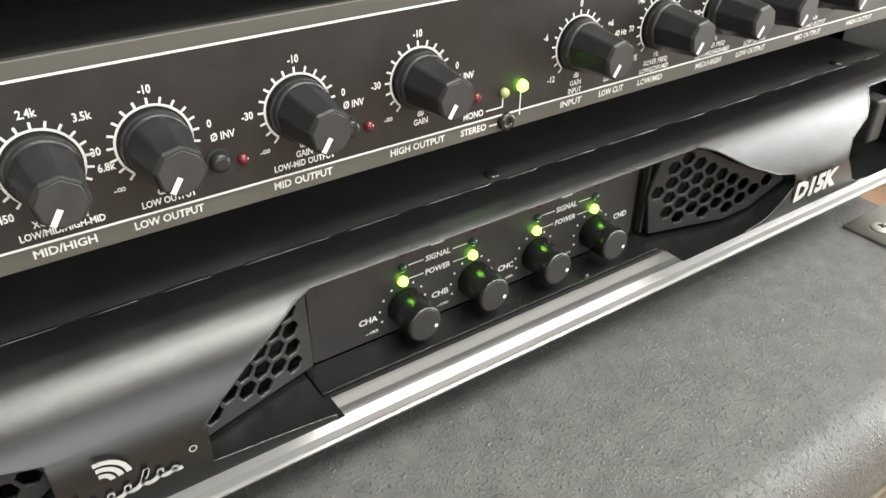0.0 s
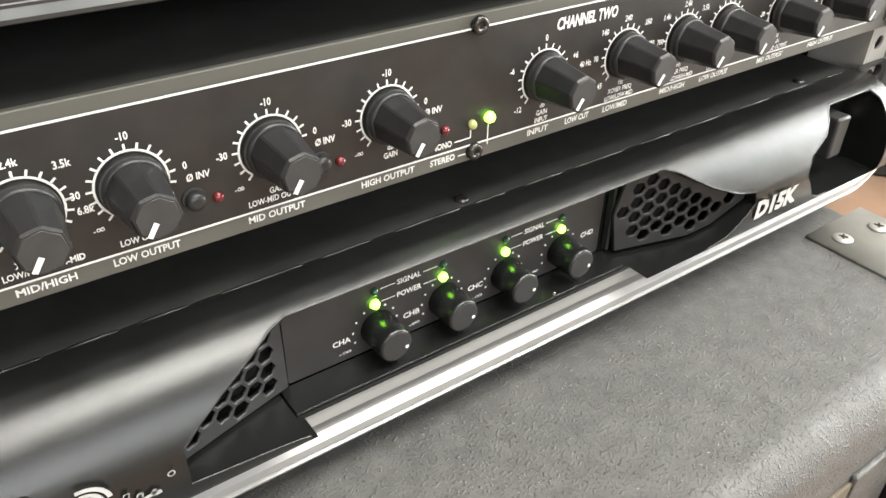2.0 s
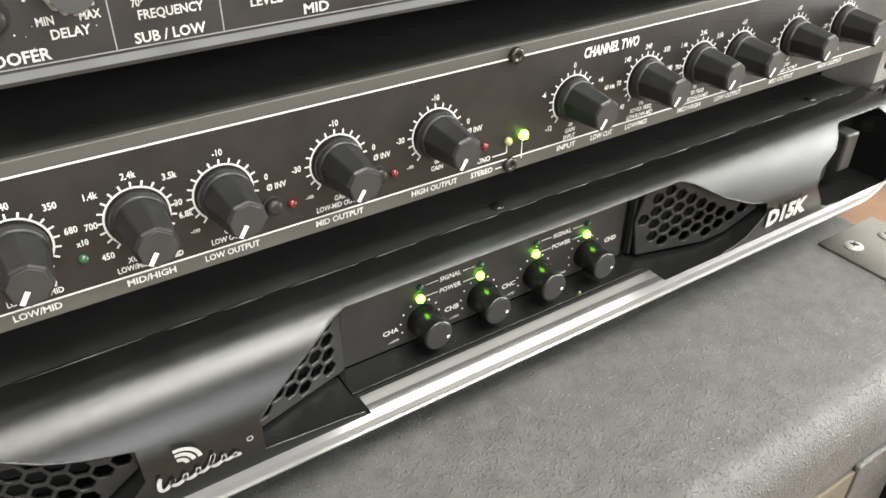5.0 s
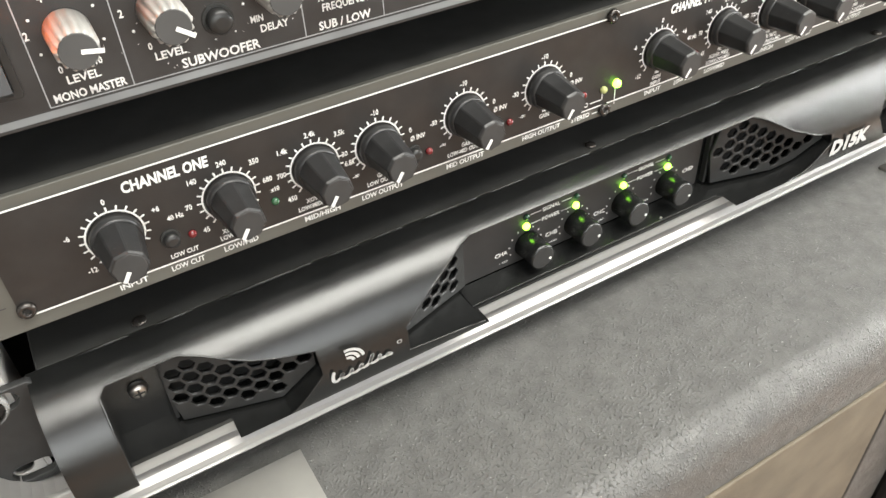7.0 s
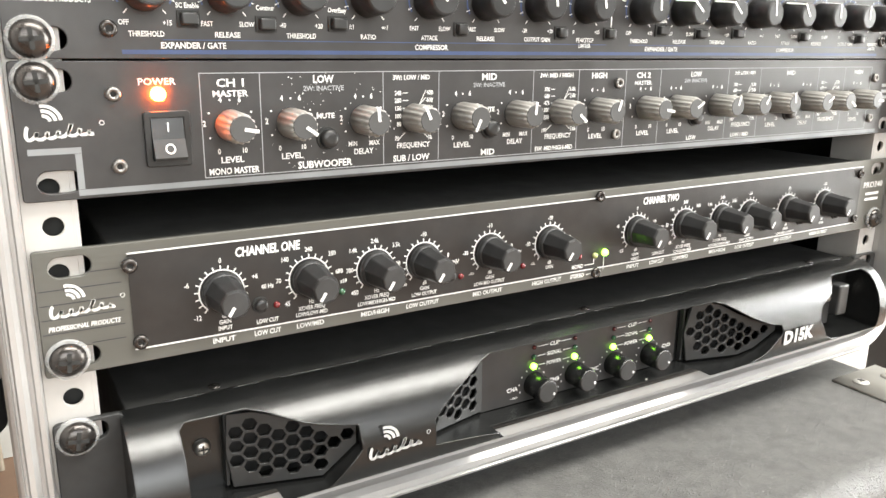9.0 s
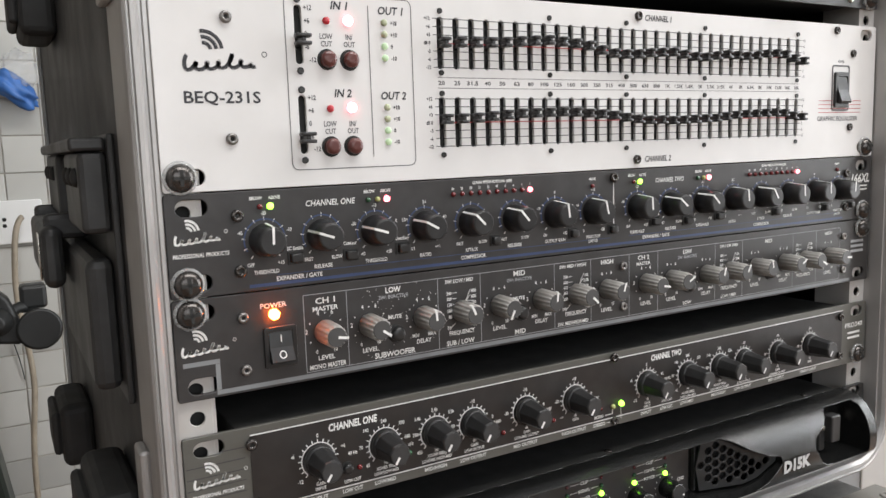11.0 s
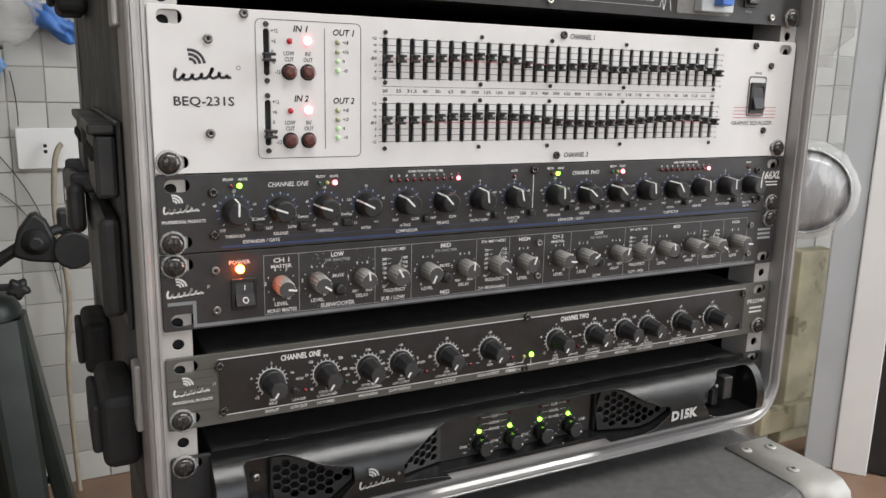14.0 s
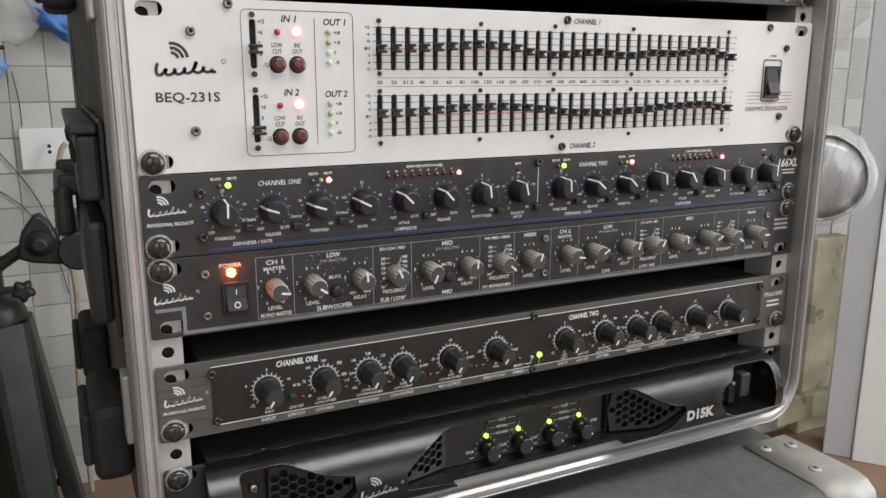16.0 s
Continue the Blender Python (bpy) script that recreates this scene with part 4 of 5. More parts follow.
C2 = [11.0, 11.2, 11.5, 12.2, 12.8, 13.4, 13.6, 13.8, 14.0, 13.8, 13.2, 12.8, 12.0, 10.8, 9.8, 9.2, 9.2, 8.8, 9.0, 9.4, 9.6, 9.8, 10.6, 11.4, 12.0, 12.2, 12.6, 12.8, 12.4, 10.6, 9.8]


def fader(x, z, w=0.0017):
    bm = box(x - 0.0010, x + 0.0010, -0.0068, 0.004, z - 0.0022, z + 0.0022, 0.0003, 1)
    for q in (-0.0016, 0.0016):
        add_bm(bm, box(x - w * 1.3, x + w * 1.3, -0.0076, -0.0030, z + q - 0.0008, z + q + 0.0008, 0.0003, 1))
    return part("fader", bm, "knob_black", eq)


for x, c1, c2 in zip(EQ_X, C1, C2):
    fader(x, z0 + c1 / 1000)
    fader(x, z0 - 0.0235 + c2 / 1000 - 0.0030)
lines = []
for a, b in (R1, R2):
    for k in range(7):
        if k != 3:
            z = a + 0.0008 + (b - a - 0.0016) * k / 6
            lines += [(EQ_X[0] - 0.004, z, EQ_X[-1] + 0.004, z)]
for line in lines:
    strokes([line], 0.00035, eq, "black_print")
for a, b in (R1, R2):
    strokes([(EQ_X[0], (a + b) / 2, EQ_X[-1], (a + b) / 2)], 0.00045, eq, "red_print")
strokes([(EQ_X[0] - 0.002, z0 + 0.0045, 0.160, z0 + 0.0045), (EQ_X[0] - 0.002, z0 - 0.0005, 0.160, z0 - 0.0005)], 0.00025, eq, "dark_print")
FREQ = ("20", "25", "31.5", "40", "50", "63", "80", "100", "125", "160", "200", "250", "315", "400", "500", "630", "800", "1K", "1.25K", "1.6K", "2K", "2.5K", "3.15K", "4K", "5K", "6.3K", "8K", "10K", "12.5K", "16K", "20K")
for x, f in zip(EQ_X, FREQ):
    words(f, x, z0 + 0.0010, 0.0020, eq, "dark_print", width=min(0.0066, 0.0015 * len(f) + 0.0006))
for a, b in (R1, R2):
    for k, t in ((6, "+12"), (5, "+6"), (4, "+3"), (3, "dB 0"), (2, "-3"), (1, "-6"), (0, "-12")):
        z = a + 0.0008 + (b - a - 0.0016) * k / 6
        words(t, EQ_X[0] - 0.0055, z - 0.0009, 0.0018, eq, "black_print", align="R")
        words(t.replace("dB ", ""), EQ_X[-1] + 0.0050, z - 0.0009, 0.0017, eq, "dark_print", align="L")
for k in (0, 7, 13, 20, 30):
    x = EQ_X[k] + (0.0035 if 0 < k < 30 else 0.0)
    for q in (0.0358, 0.0068, -0.0030, -0.0325):
        part("blind_stud", lathe(x, 0.0, z0 + q, [(0, 0.0014), (0.0008, 0.0013)], 14), "button_black", eq)
for x, q in ((0.0190, 0.0400), (0.0180, -0.0392), (-0.2110, 0.0277), (-0.2115, -0.0225), (-0.1915, 0.0418), (0.1970, 0.0400), (0.2155, 0.0255), (0.2140, -0.0240)):
    small_screw(x, z0 + q, eq, 0.0026, "screw_dull" if x < -0.1 else "screw_black")
words("CHANNEL 1", 0.0345, z0 + 0.0378, 0.0034, eq, "black_print", width=0.0205, shear=0.2)
words("CHANNEL 2", 0.0345, z0 - 0.0408, 0.0034, eq, "black_print", width=0.0205, shear=0.2)
mark(-0.2140, z0 + 0.0060, 0.0340, eq, "black_print")
words("BEQ-231S", -0.2140, z0 - 0.0075, 0.0050, eq, "black_print", width=0.0320, bold=0.018)
fr = rect(-0.1855, -0.1240, z0 - 0.0368, z0 + 0.0395, 0.003, 4)
strokes([(*p, *q) for p, q in zip(fr, fr[1:] + fr[:1])] + [(-0.1460, z0 - 0.0320, -0.1460, z0 + 0.0360)], 0.0004, eq, "dark_print")
for n, q in ((1, 0.0), (2, -0.0384)):
    words("IN %d" % n, -0.1600, z0 + 0.0335 + q, 0.0036, eq, "black_print", width=0.0085, shear=0.2)
    words("OUT %d" % n, -0.1345, z0 + 0.0325 + q, 0.0036, eq, "black_print", width=0.0130, shear=0.2)
    led(-0.1665, z0 + 0.0283 + q, "red_led_dim", eq, 0.0017, label="dim red low-cut light")
    led(-0.1560, z0 + 0.0288 + q, "red_led", eq, 0.0024, label="bright red in-out light")
    for t, x in (("LOW", -0.1668), ("CUT", -0.1668), ("IN/", -0.1558), ("OUT", -0.1558)):
        words(t, x, z0 + (0.0205 if t in ("LOW", "IN/") else 0.0172) + q, 0.0024, eq, "dark_print")
    for x in (-0.1668, -0.1560):
        round_button(x, z0 + 0.0115 + q, eq, 0.0036, 0.0042, "button_brown")
    for k, (t, mm) in enumerate((("+18", "pale_led_off"), ("+10", "pale_led_off"), ("0", "green_led_soft"), ("-10", "green_led_soft"))):
        led(-0.1382, z0 + 0.0288 - 0.0053 * k + q, mm, eq, 0.0016)
        words(t, -0.1350, z0 + 0.0278 - 0.0053 * k + q, 0.0020, eq, "black_print", align="L")
    a, b = (z0 + 0.0092, z0 + 0.0345) if n == 1 else (z0 - 0.0298, z0 - 0.0042)
    for k, t in enumerate(("-12", "-6", "0", "+6", "+12")):
        words(t, -0.1768 if k else -0.1750, a + 0.0010 + (b - a - 0.003) * k / 4, 0.0022, eq, "black_print", align="L")
    for zz in (a - 0.0028, b + 0.0024):
        part("blind_stud", lathe(-0.1795, 0.0, zz, [(0, 0.0016), (0.0009, 0.0014)], 14), "button_black", eq)
    fader(-0.1795, a + (0.0100 if n == 1 else 0.0070), 0.0026)
rocker(0.2030, z0 + 0.0010, 0.0150, 0.0235, eq, marks=False)
part("switch_frame", plate([rect(0.1935, 0.2125, z0 - 0.0130, z0 + 0.0175, 0.002, 3), rect(0.1945, 0.2115, z0 - 0.0120, z0 + 0.0165, 0.0015, 3)], -0.0003, 0.0003), "dark_print", eq)
words("POWER", 0.2030, z0 + 0.0190, 0.0018, eq, "dark_print")
for k in range(4):
    strokes([(0.1800, z0 - 0.0062 - 0.0026 * k, 0.2260, z0 - 0.0062 - 0.0026 * k)], 0.0004, eq, "red_print")
words("GRAPHIC EQUALIZER", 0.2010, z0 - 0.0195, 0.0030, eq, "dark_print", width=0.0440)

# ---- the power sequencer ----
sq = thing("power_sequencer", "charcoal power sequencer with blue display and breaker", "power sequencer")
z0 = Z_SEQ
face_plate("face_plate", z0, 1, "charcoal_panel", sq)
chassis(z0, 1, sq)
part("display_frame", plate([rect(-0.1480, -0.0680, z0 - 0.0185, z0 + 0.0150, 0.001, 2), rect(-0.1440, -0.0720, z0 - 0.0155, z0 + 0.0110)], -0.0015, 0.0015, 0.0003), "button_black", sq)
part("display", plate([rect(-0.1438, -0.0722, z0 - 0.0153, z0 + 0.0108)], -0.0004, 0.0004), "display_blue", sq, "lit blue display")
strokes([(-0.0640, z0 - 0.0150, 0.1010, z0 - 0.0150), (-0.0640, z0 - 0.0150, -0.0640, z0 + 0.015)], 0.0004, sq, "grey_print")
for k in range(8):
    x = -0.0560 + 0.0165 * k
    words("CH%d" % (k + 1), x, z0 - 0.0115, 0.0022, sq, width=0.0070)
    strokes([(x - 0.0012, z0 - 0.0070, x, z0 - 0.0045), (x + 0.0012, z0 - 0.0070, x, z0 - 0.0045)], 0.0006, sq)
    led(x, z0 - 0.0010, "red_led_off", sq, 0.0014)
words("STAND BY", 0.0870, z0 - 0.0115, 0.0022, sq, width=0.0140)
strokes([(0.0990, z0 - 0.0150, 0.1010, z0 - 0.0090), (0.1010, z0 - 0.0090, 0.1030, z0 - 0.0170), (0.1030, z0 - 0.0170, 0.1065, z0 + 0.0010), (0.1065, z0 + 0.0010, 0.1095, z0 - 0.0170)], 0.0005, sq)
part("warning_label", plate([rect(0.1150, 0.1660, z0 - 0.0180, z0 + 0.0150, 0.001, 2)], -0.0004, 0.0004), "washer", sq, "pale warning label")
part("breaker", box(0.1310, 0.1620, -0.0080, -0.0004, z0 - 0.0165, z0 + 0.0140, 0.0008), "breaker_grey", sq, "pale grey circuit breaker")
part("breaker_lever", box(0.1420, 0.1530, -0.0170, -0.0080, z0 - 0.0125, z0 + 0.0060, 0.0010), "breaker_blue", sq, "blue breaker lever")
tri = bmesh.new()
tri.faces.new([tri.verts.new((0.1185 + a, -0.0006, z0 - 0.0085 + b)) for a, b in ((-0.0045, 0), (0.0045, 0), (0, 0.0080))])
part("warning_triangle", tri, "charcoal_panel", sq)
strokes([(0.1695 - 0.0008, z0 - 0.0150, 0.1695 - 0.0008, z0 + 0.0100)], 0.0016, sq, "grey_print")
rocker(0.1860, z0 - 0.0010, 0.0130, 0.0190, sq, marks=False)
words("POWER", 0.1860, z0 - 0.0145, 0.0018, sq, "grey_print")
strokes([(0.2040 + 0.0032 * k, z0 - 0.0002, 0.2060 + 0.0032 * k, z0 + 0.0030 * (1 + (k % 3 == 0))) for k in range(8)], 0.0005, sq)
for x, q in ((-0.2110, -0.0130), (0.0065, -0.0165), (0.2105, -0.0165)):
    small_screw(x, z0 + q, sq, 0.0026, "screw_steel")

# ---- rack screws ----
first = None


def rack_screw(x, z):
    global first
    if first is None:
        first = thing("rack_screw", "dark cross-head rack screw on a clear plastic washer", "screw", "rack screws")
        part("washer", lathe(0, 0, 0, [(0.0, 0.0072), (0.0008, 0.0071), (0.0014, 0.0064), (0.0014, 0.0056)], 28), "clear_washer", first, "clear plastic cup washer")
        head = part("screw_head", lathe(0, 0, 0, [(0.0, 0.0060), (0.0016, 0.0059), (0.0032, 0.0048), (0.0041, 0.0030), (0.0044, 0.0012)], 28), "screw_black", first)
        bm = bmesh.new()
        for k in range(2):
            add_bm(bm, box(*((-0.0033, 0.0033, -0.00460, -0.0030, -0.0007, 0.0007) if k else (-0.0007, 0.0007, -0.00460, -0.0030, -0.0033, 0.0033))))
        part("cross_slot", bm, "void_black", head)
        first.location = (x, 0, z)
        return
    copy_thing(first, pose(x, 0, z, 0, random.uniform(0, 90), 0))


random.seed(2)
d2 = 0.0381
for x, z in ((-0.2340, Z_EQ - d2), (-0.2340, Z_CP - 0.01588), (-0.2340, Z_XA + 0.01588), (-0.2340, Z_XB - 0.01588), (-0.2340, Z_AMP + 0.0150), (-0.2340, Z_SEQ + 0.01588),
             (0.2322, Z_EQ - d2), (0.2322, Z_CP - 0.01588), (0.2322, Z_XA + 0.01588), (0.2322, Z_XB - 0.01588), (0.2322, Z_SEQ - 0.01588)):
    rack_screw(x, z)

# ---- case furniture on its outer side ----
SIDE = -0.2536
for za, zb, y0, y1, out in ((0.684, 0.730, 0.032, 0.105, 0.027), (0.660, 0.706, 0.270, 0.340, 0.027), (0.965, 1.012, 0.270, 0.340, 0.029)):
    ft = part("rubber_foot", box(SIDE - out * 0.8, SIDE, y0, y1, za, zb, 0.006, 3), "rubber", case, "black rubber side foot")
    part("foot_cap", box(SIDE - out, SIDE - out * 0.8 + 0.001, y0 + 0.008, y1 - 0.008, za + 0.008, zb - 0.006, 0.003, 2), "rubber", ft)
hd = part("handle_plate", box(SIDE - 0.0030, SIDE, 0.035, 0.270, 0.770, 0.892, 0.001), "handle_black", case, "black steel handle plate")
for y0, y1 in ((0.040, 0.115), (0.175, 0.262)):
    part("hinge_block", box(SIDE - 0.0150, SIDE - 0.0031, y0, y1, 0.848, 0.884, 0.0025), "handle_black", hd)
part("top_flange", box(SIDE - 0.0180, SIDE - 0.0031, 0.040, 0.262, 0.8845, 0.8905, 0.0015), "handle_black", hd)
part("handle_base", box(SIDE - 0.0150, SIDE - 0.0031, 0.045, 0.200, 0.775, 0.836, 0.004), "handle_black", hd)
gr = part("handle_grip", box(SIDE - 0.0285, SIDE - 0.0175, 0.130, 0.255, 0.812, 0.846, 0.005, 3), "handle_black", hd)
part("grip_strip", box(SIDE - 0.0296, SIDE - 0.0286, 0.140, 0.150, 0.816, 0.842, 0.0004), "screw_steel", gr, "bright worn metal strip")
for y in (0.140, 0.240):
    part("handle_arm", box(SIDE - 0.0260, SIDE - 0.0032, y, y + 0.010, 0.838, 0.852, 0.003), "handle_black", hd)
for y in (0.052, 0.075, 0.098, 0.200, 0.225, 0.250):
    bm = lathe(0, 0, 0, [(0, 0.0045), (0.0014, 0.0040), (0.0024, 0.0018)], 12)
    bm.transform(pose(SIDE - 0.0150, y, 0.873, 0, 0, -90))
    part("rivet", bm, "void_black", hd)
part("corner_profile", box(SIDE - 0.0022, SIDE - 0.0001, 0.475, 0.502, CASE_BOT + 0.014, CASE_TOP + 0.010, 0.0008), "grey_line", case)
for x in (-0.21, 0.21):
    for y in (0.05, 0.45):
        part("base_foot", box(x - 0.018, x + 0.018, y - 0.018, y + 0.018, 0.6222, CASE_BOT + 0.0025, 0.003), "rubber", case)

# ---- the cabinet that the rack stands on ----
M["texture_paint"] = mat("texture_paint", (0.092, 0.091, 0.087), 0.48, 0.0, 0.2, 160, 0.35, 1000, spots=(700, 0.70, (0.30, 0.30, 0.28)))
# sparse raised flecks in the paint
tp = M["texture_paint"].node_tree
tp_bsdf = tp.nodes["Principled BSDF"]
fine = tp_bsdf.inputs["Normal"].links[0].from_socket
fleck, cut_off, fleck_bump, tp_co = (tp.nodes.new(k) for k in ("ShaderNodeTexNoise", "ShaderNodeMapRange", "ShaderNodeBump", "ShaderNodeTexCoord"))
fleck.inputs["Scale"].default_value, fleck.inputs["Detail"].default_value = 720, 3
cut_off.inputs[1].default_value, cut_off.inputs[2].default_value = 0.54, 0.72
fleck_bump.inputs["Strength"].default_value, fleck_bump.inputs["Distance"].default_value = 0.75, 0.0005
tp.links.new(tp_co.outputs["Object"], fleck.inputs["Vector"])
tp.links.new(fleck.outputs[0], cut_off.inputs[0])
tp.links.new(cut_off.outputs[0], fleck_bump.inputs["Height"])
tp.links.new(fine, fleck_bump.inputs["Normal"])
tp.links.new(fleck_bump.outputs[0], tp_bsdf.inputs["Normal"])
bnode = [n for n in M["texture_paint"].node_tree.nodes if n.type == "BUMP"][0]
bnode.inputs["Distance"].default_value = 0.0009
tnt = M["texture_paint"].node_tree
grit = tnt.nodes.new("ShaderNodeValToRGB")
grit.color_ramp.elements[0].position, grit.color_ramp.elements[1].position = 0.52, 0.72
tnt.links.new(bnode.inputs["Height"].links[0].from_socket, grit.inputs[0])
tnt.links.new(grit.outputs[0], bnode.inputs["Height"])
M["beige_cloth"] = mat("beige_cloth", (0.125, 0.103, 0.074), 0.8, 0.0, 0.2, 40, 0.5, 1400)
M["steel_plate"] = mat("steel_plate", (0.36, 0.35, 0.325), 0.55, 0.45, 0.12, 35, 0.25, 300, rvar=0.14, spots=(60, 0.66, (0.32, 0.29, 0.26)))
cab = thing("speaker_cabinet", "dark grey textured loudspeaker cabinet with steel corner plates", "speaker")
part("body", box(-0.2300, 0.2450, -0.0940, 0.5200, 0.0, 0.6220, 0.016, 5), "texture_paint", cab, "dark grey textured paint")
sharpen(cab.children[0].data, 40)
part("front_cloth", box(-0.1900, 0.1180, -0.0958, -0.0938, 0.0600, 0.5850, 0.0008), "beige_cloth", cab, "brown-beige front panel")
part("front_strip", box(0.1180, 0.1560, -0.0966, -0.0938, 0.0400, 0.5880, 0.0010), "texture_paint", cab)
part("front_strip", box(0.1580, 0.2300, -0.1100, -0.0938, 0.0400, 0.5700, 0.0070, 3), "rubber", cab, "black moulded front bar")
for z in (0.545, 0.537):
    part("screw", lathe(0.139 - (0.545 - z), -0.0966, z, [(0, 0.0030), (0.0012, 0.0026), (0.0016, 0.001)], 12), "screw_steel", cab)


def corner_plate(x0, x1, sx):
    """A bent steel plate over the cabinet's top edge, with screws and dents."""
    bm = bmesh.new()
    prof = [(-0.010, 0.6236), (-0.0760, 0.6236), (-0.0860, 0.6212), (-0.0935, 0.6150), (-0.0960, 0.6050), (-0.0960, 0.5600)]
    rows = []
    for y, z in prof:
        inset = 0.012 if z < 0.57 else 0.0
        rows.append([bm.verts.new((x, y, z)) for x in ((x0 + (inset if sx > 0 else 0)), x1 - (0 if sx > 0 else inset))])
    for a, b in zip(rows, rows[1:]):
        f = bm.faces.new((a[0], b[0], b[1], a[1]))
        f.smooth = True
    bmesh.ops.recalc_face_normals(bm, faces=bm.faces[:])
    bmesh.ops.solidify(bm, geom=bm.faces[:], thickness=0.0016)
    p = part("corner_plate", bm, "steel_plate", cab, "worn steel corner plate")
    xm = (x0 + x1) / 2
    for x, y in ((xm - 0.012, -0.022), (xm + 0.012, -0.026), (xm - 0.004, -0.062)):
        b2 = lathe(0, 0, 0, [(0, 0.0050), (0.0008, 0.0046), (0.0016, 0.0024), (0.0013, 0.0008)], 18)
        b2.transform(pose(x, y, 0.6236, -90))
        rv = part("rivet", b2, "steel_plate", p)
        slot = box(-0.0022, 0.0022, -0.0004, 0.0004, 0.0010, 0.0018)
        add_bm(slot, box(-0.0004, 0.0004, -0.0022, 0.0022, 0.0010, 0.0018))
        slot.transform(pose(x, y, 0.6236, 0, 0, 30))
        part("cross_slot", slot, "void_black", rv)
    return p


corner_plate(0.1980, 0.2450, 1)
corner_plate(-0.2300, -0.1480, -1)

# ---- the room ----
M["wall_paint"] = mat("wall_paint", (0.32, 0.31, 0.295), 0.8, 0.0, 0.06, 3, 0.2, 80)
M["tile_glaze"] = mat("tile_glaze", (0.55, 0.55, 0.52), 0.3, 0.0, 0.08, 6, 0.05, 60, spots=(9, 0.64, (0.50, 0.49, 0.45)))
tg = M["tile_glaze"].node_tree
tg_info, tg_mix, tg_range = (tg.nodes.new(k) for k in ("ShaderNodeObjectInfo", "ShaderNodeMix", "ShaderNodeMapRange"))
tg_mix.data_type, tg_mix.blend_type = "RGBA", "MULTIPLY"
tg_mix.inputs[0].default_value = 1.0
tg_range.inputs[3].default_value, tg_range.inputs[4].default_value = 0.72, 1.08
tg.links.new(tg_info.outputs["Random"], tg_range.inputs[0])
tg_base = tg.nodes["Principled BSDF"].inputs["Base Color"]
tg.links.new(tg_base.links[0].from_socket, tg_mix.inputs[6])
tg.links.new(tg_range.outputs[0], tg_mix.inputs[7])
tg.links.new(tg_mix.outputs[2], tg_base)
# one grout twice: north wall's shade, return wall's light and haze in the colour
M["shaded_grout"] = mat("shaded_grout", (0.40, 0.38, 0.34), 0.9, 0.0, 0.35, 12)
M["lit_grout"] = mat("lit_grout", (0.64, 0.63, 0.59), 0.9, 0.0, 0.15, 20)
M["floor_brown"] = mat("floor_brown", (0.24, 0.15, 0.10), 0.5, 0.0, 0.2, 8, 0.1, 60)
M["white_paint"] = mat("white_paint", (0.80, 0.81, 0.80), 0.55, 0.0, 0.05, 4, 0.08, 60)
# white post paint with the side face's shade mixed into the colour
M["post_shade_paint"] = mat("post_shade_paint", (0.50, 0.53, 0.55), 0.5, 0.0, 0.06, 5, 0.08, 60)
M["blue_plastic"] = mat("blue_plastic", (0.05, 0.16, 0.46), 0.4, 0.0, 0.2, 20)
M["pale_blue_plastic"] = mat("pale_blue_plastic", (0.20, 0.34, 0.60), 0.35, 0.0, 0.3, 30)
M["stand_black"] = mat("stand_black", (0.017, 0.024, 0.020), 0.42, 0.0, 0.25, 25, 0.2, 300)
M["cable_cream"] = mat("cable_cream", (0.36, 0.31, 0.24), 0.6)
M["ochre_wood"] = mat("ochre_wood", (0.38, 0.35, 0.24), 0.7, 0.0, 0.25, 12, 0.3, 90, spots=(14, 0.58, (0.20, 0.18, 0.12)))
M["clear_wrap"] = mat("clear_wrap", (0.72, 0.73, 0.72), 0.18, 0.0, 0.12, 25, 1.0, 70)
M["clear_wrap"].node_tree.nodes["Principled BSDF"].inputs["Alpha"].default_value = 0.30
M["grey_reflector"] = mat("grey_reflector", (0.36, 0.37, 0.37), 0.3, 0.3, 0.2, 20)
M["lens_glass"] = mat("lens_glass", (0.40, 0.41, 0.42), 0.25, 0.1, 0.3, 26, 0.8, 60, stretch=(1, 1, 0.35), spots=(42, 0.54, (0.62, 0.63, 0.64)))
M["dark_plastic"] = mat("dark_plastic", (0.016, 0.017, 0.017), 0.45, 0.0, 0.2, 20)
def extruded(loops, z0, z1):
    """A flat slab with holes, loops in x and y."""
    me = plate(loops, 0.0, z1 - z0)
    me.transform(pose(0, 0, z1, -90))
    return me


tagged(part("floor", box(-2.6, 2.6, -2.9, 1.6, -0.08, 0.0), "floor_brown"), "brown worn floor", "floor", kind="structure")
wall = tagged(part("wall_north", box(-2.6, 2.6, 1.40, 1.52, 0.0, 2.8), "shaded_grout"), "old white tiled wall", "wall", kind="structure")
tagged(part("wall_west", box(-2.72, -2.6, -2.9, 1.52, 0.0, 2.8), "wall_paint"), "plain pale wall", "wall", kind="structure")
tagged(part("wall_east", plate([[(-2.9, 0.0), (-1.3, 0.0), (-1.3, 2.2), (-0.1, 2.2), (-0.1, 0.0), (1.52, 0.0), (1.52, 2.8), (-2.9, 2.8)]], 0.0, 0.12), "wall_paint"), "plain pale wall with a doorway", "wall", kind="structure").matrix_world = pose(2.6, 0, 0, 0, 0, 90)
tagged(part("wall_south", plate([[(-2.72, 0.0), (2.72, 0.0), (2.72, 2.8), (-2.72, 2.8)], rect(-1.95, 1.15, 0.95, 2.55)], -2.9, 0.12), "wall_paint"), "plain pale wall with an open shop front", "wall", kind="structure")
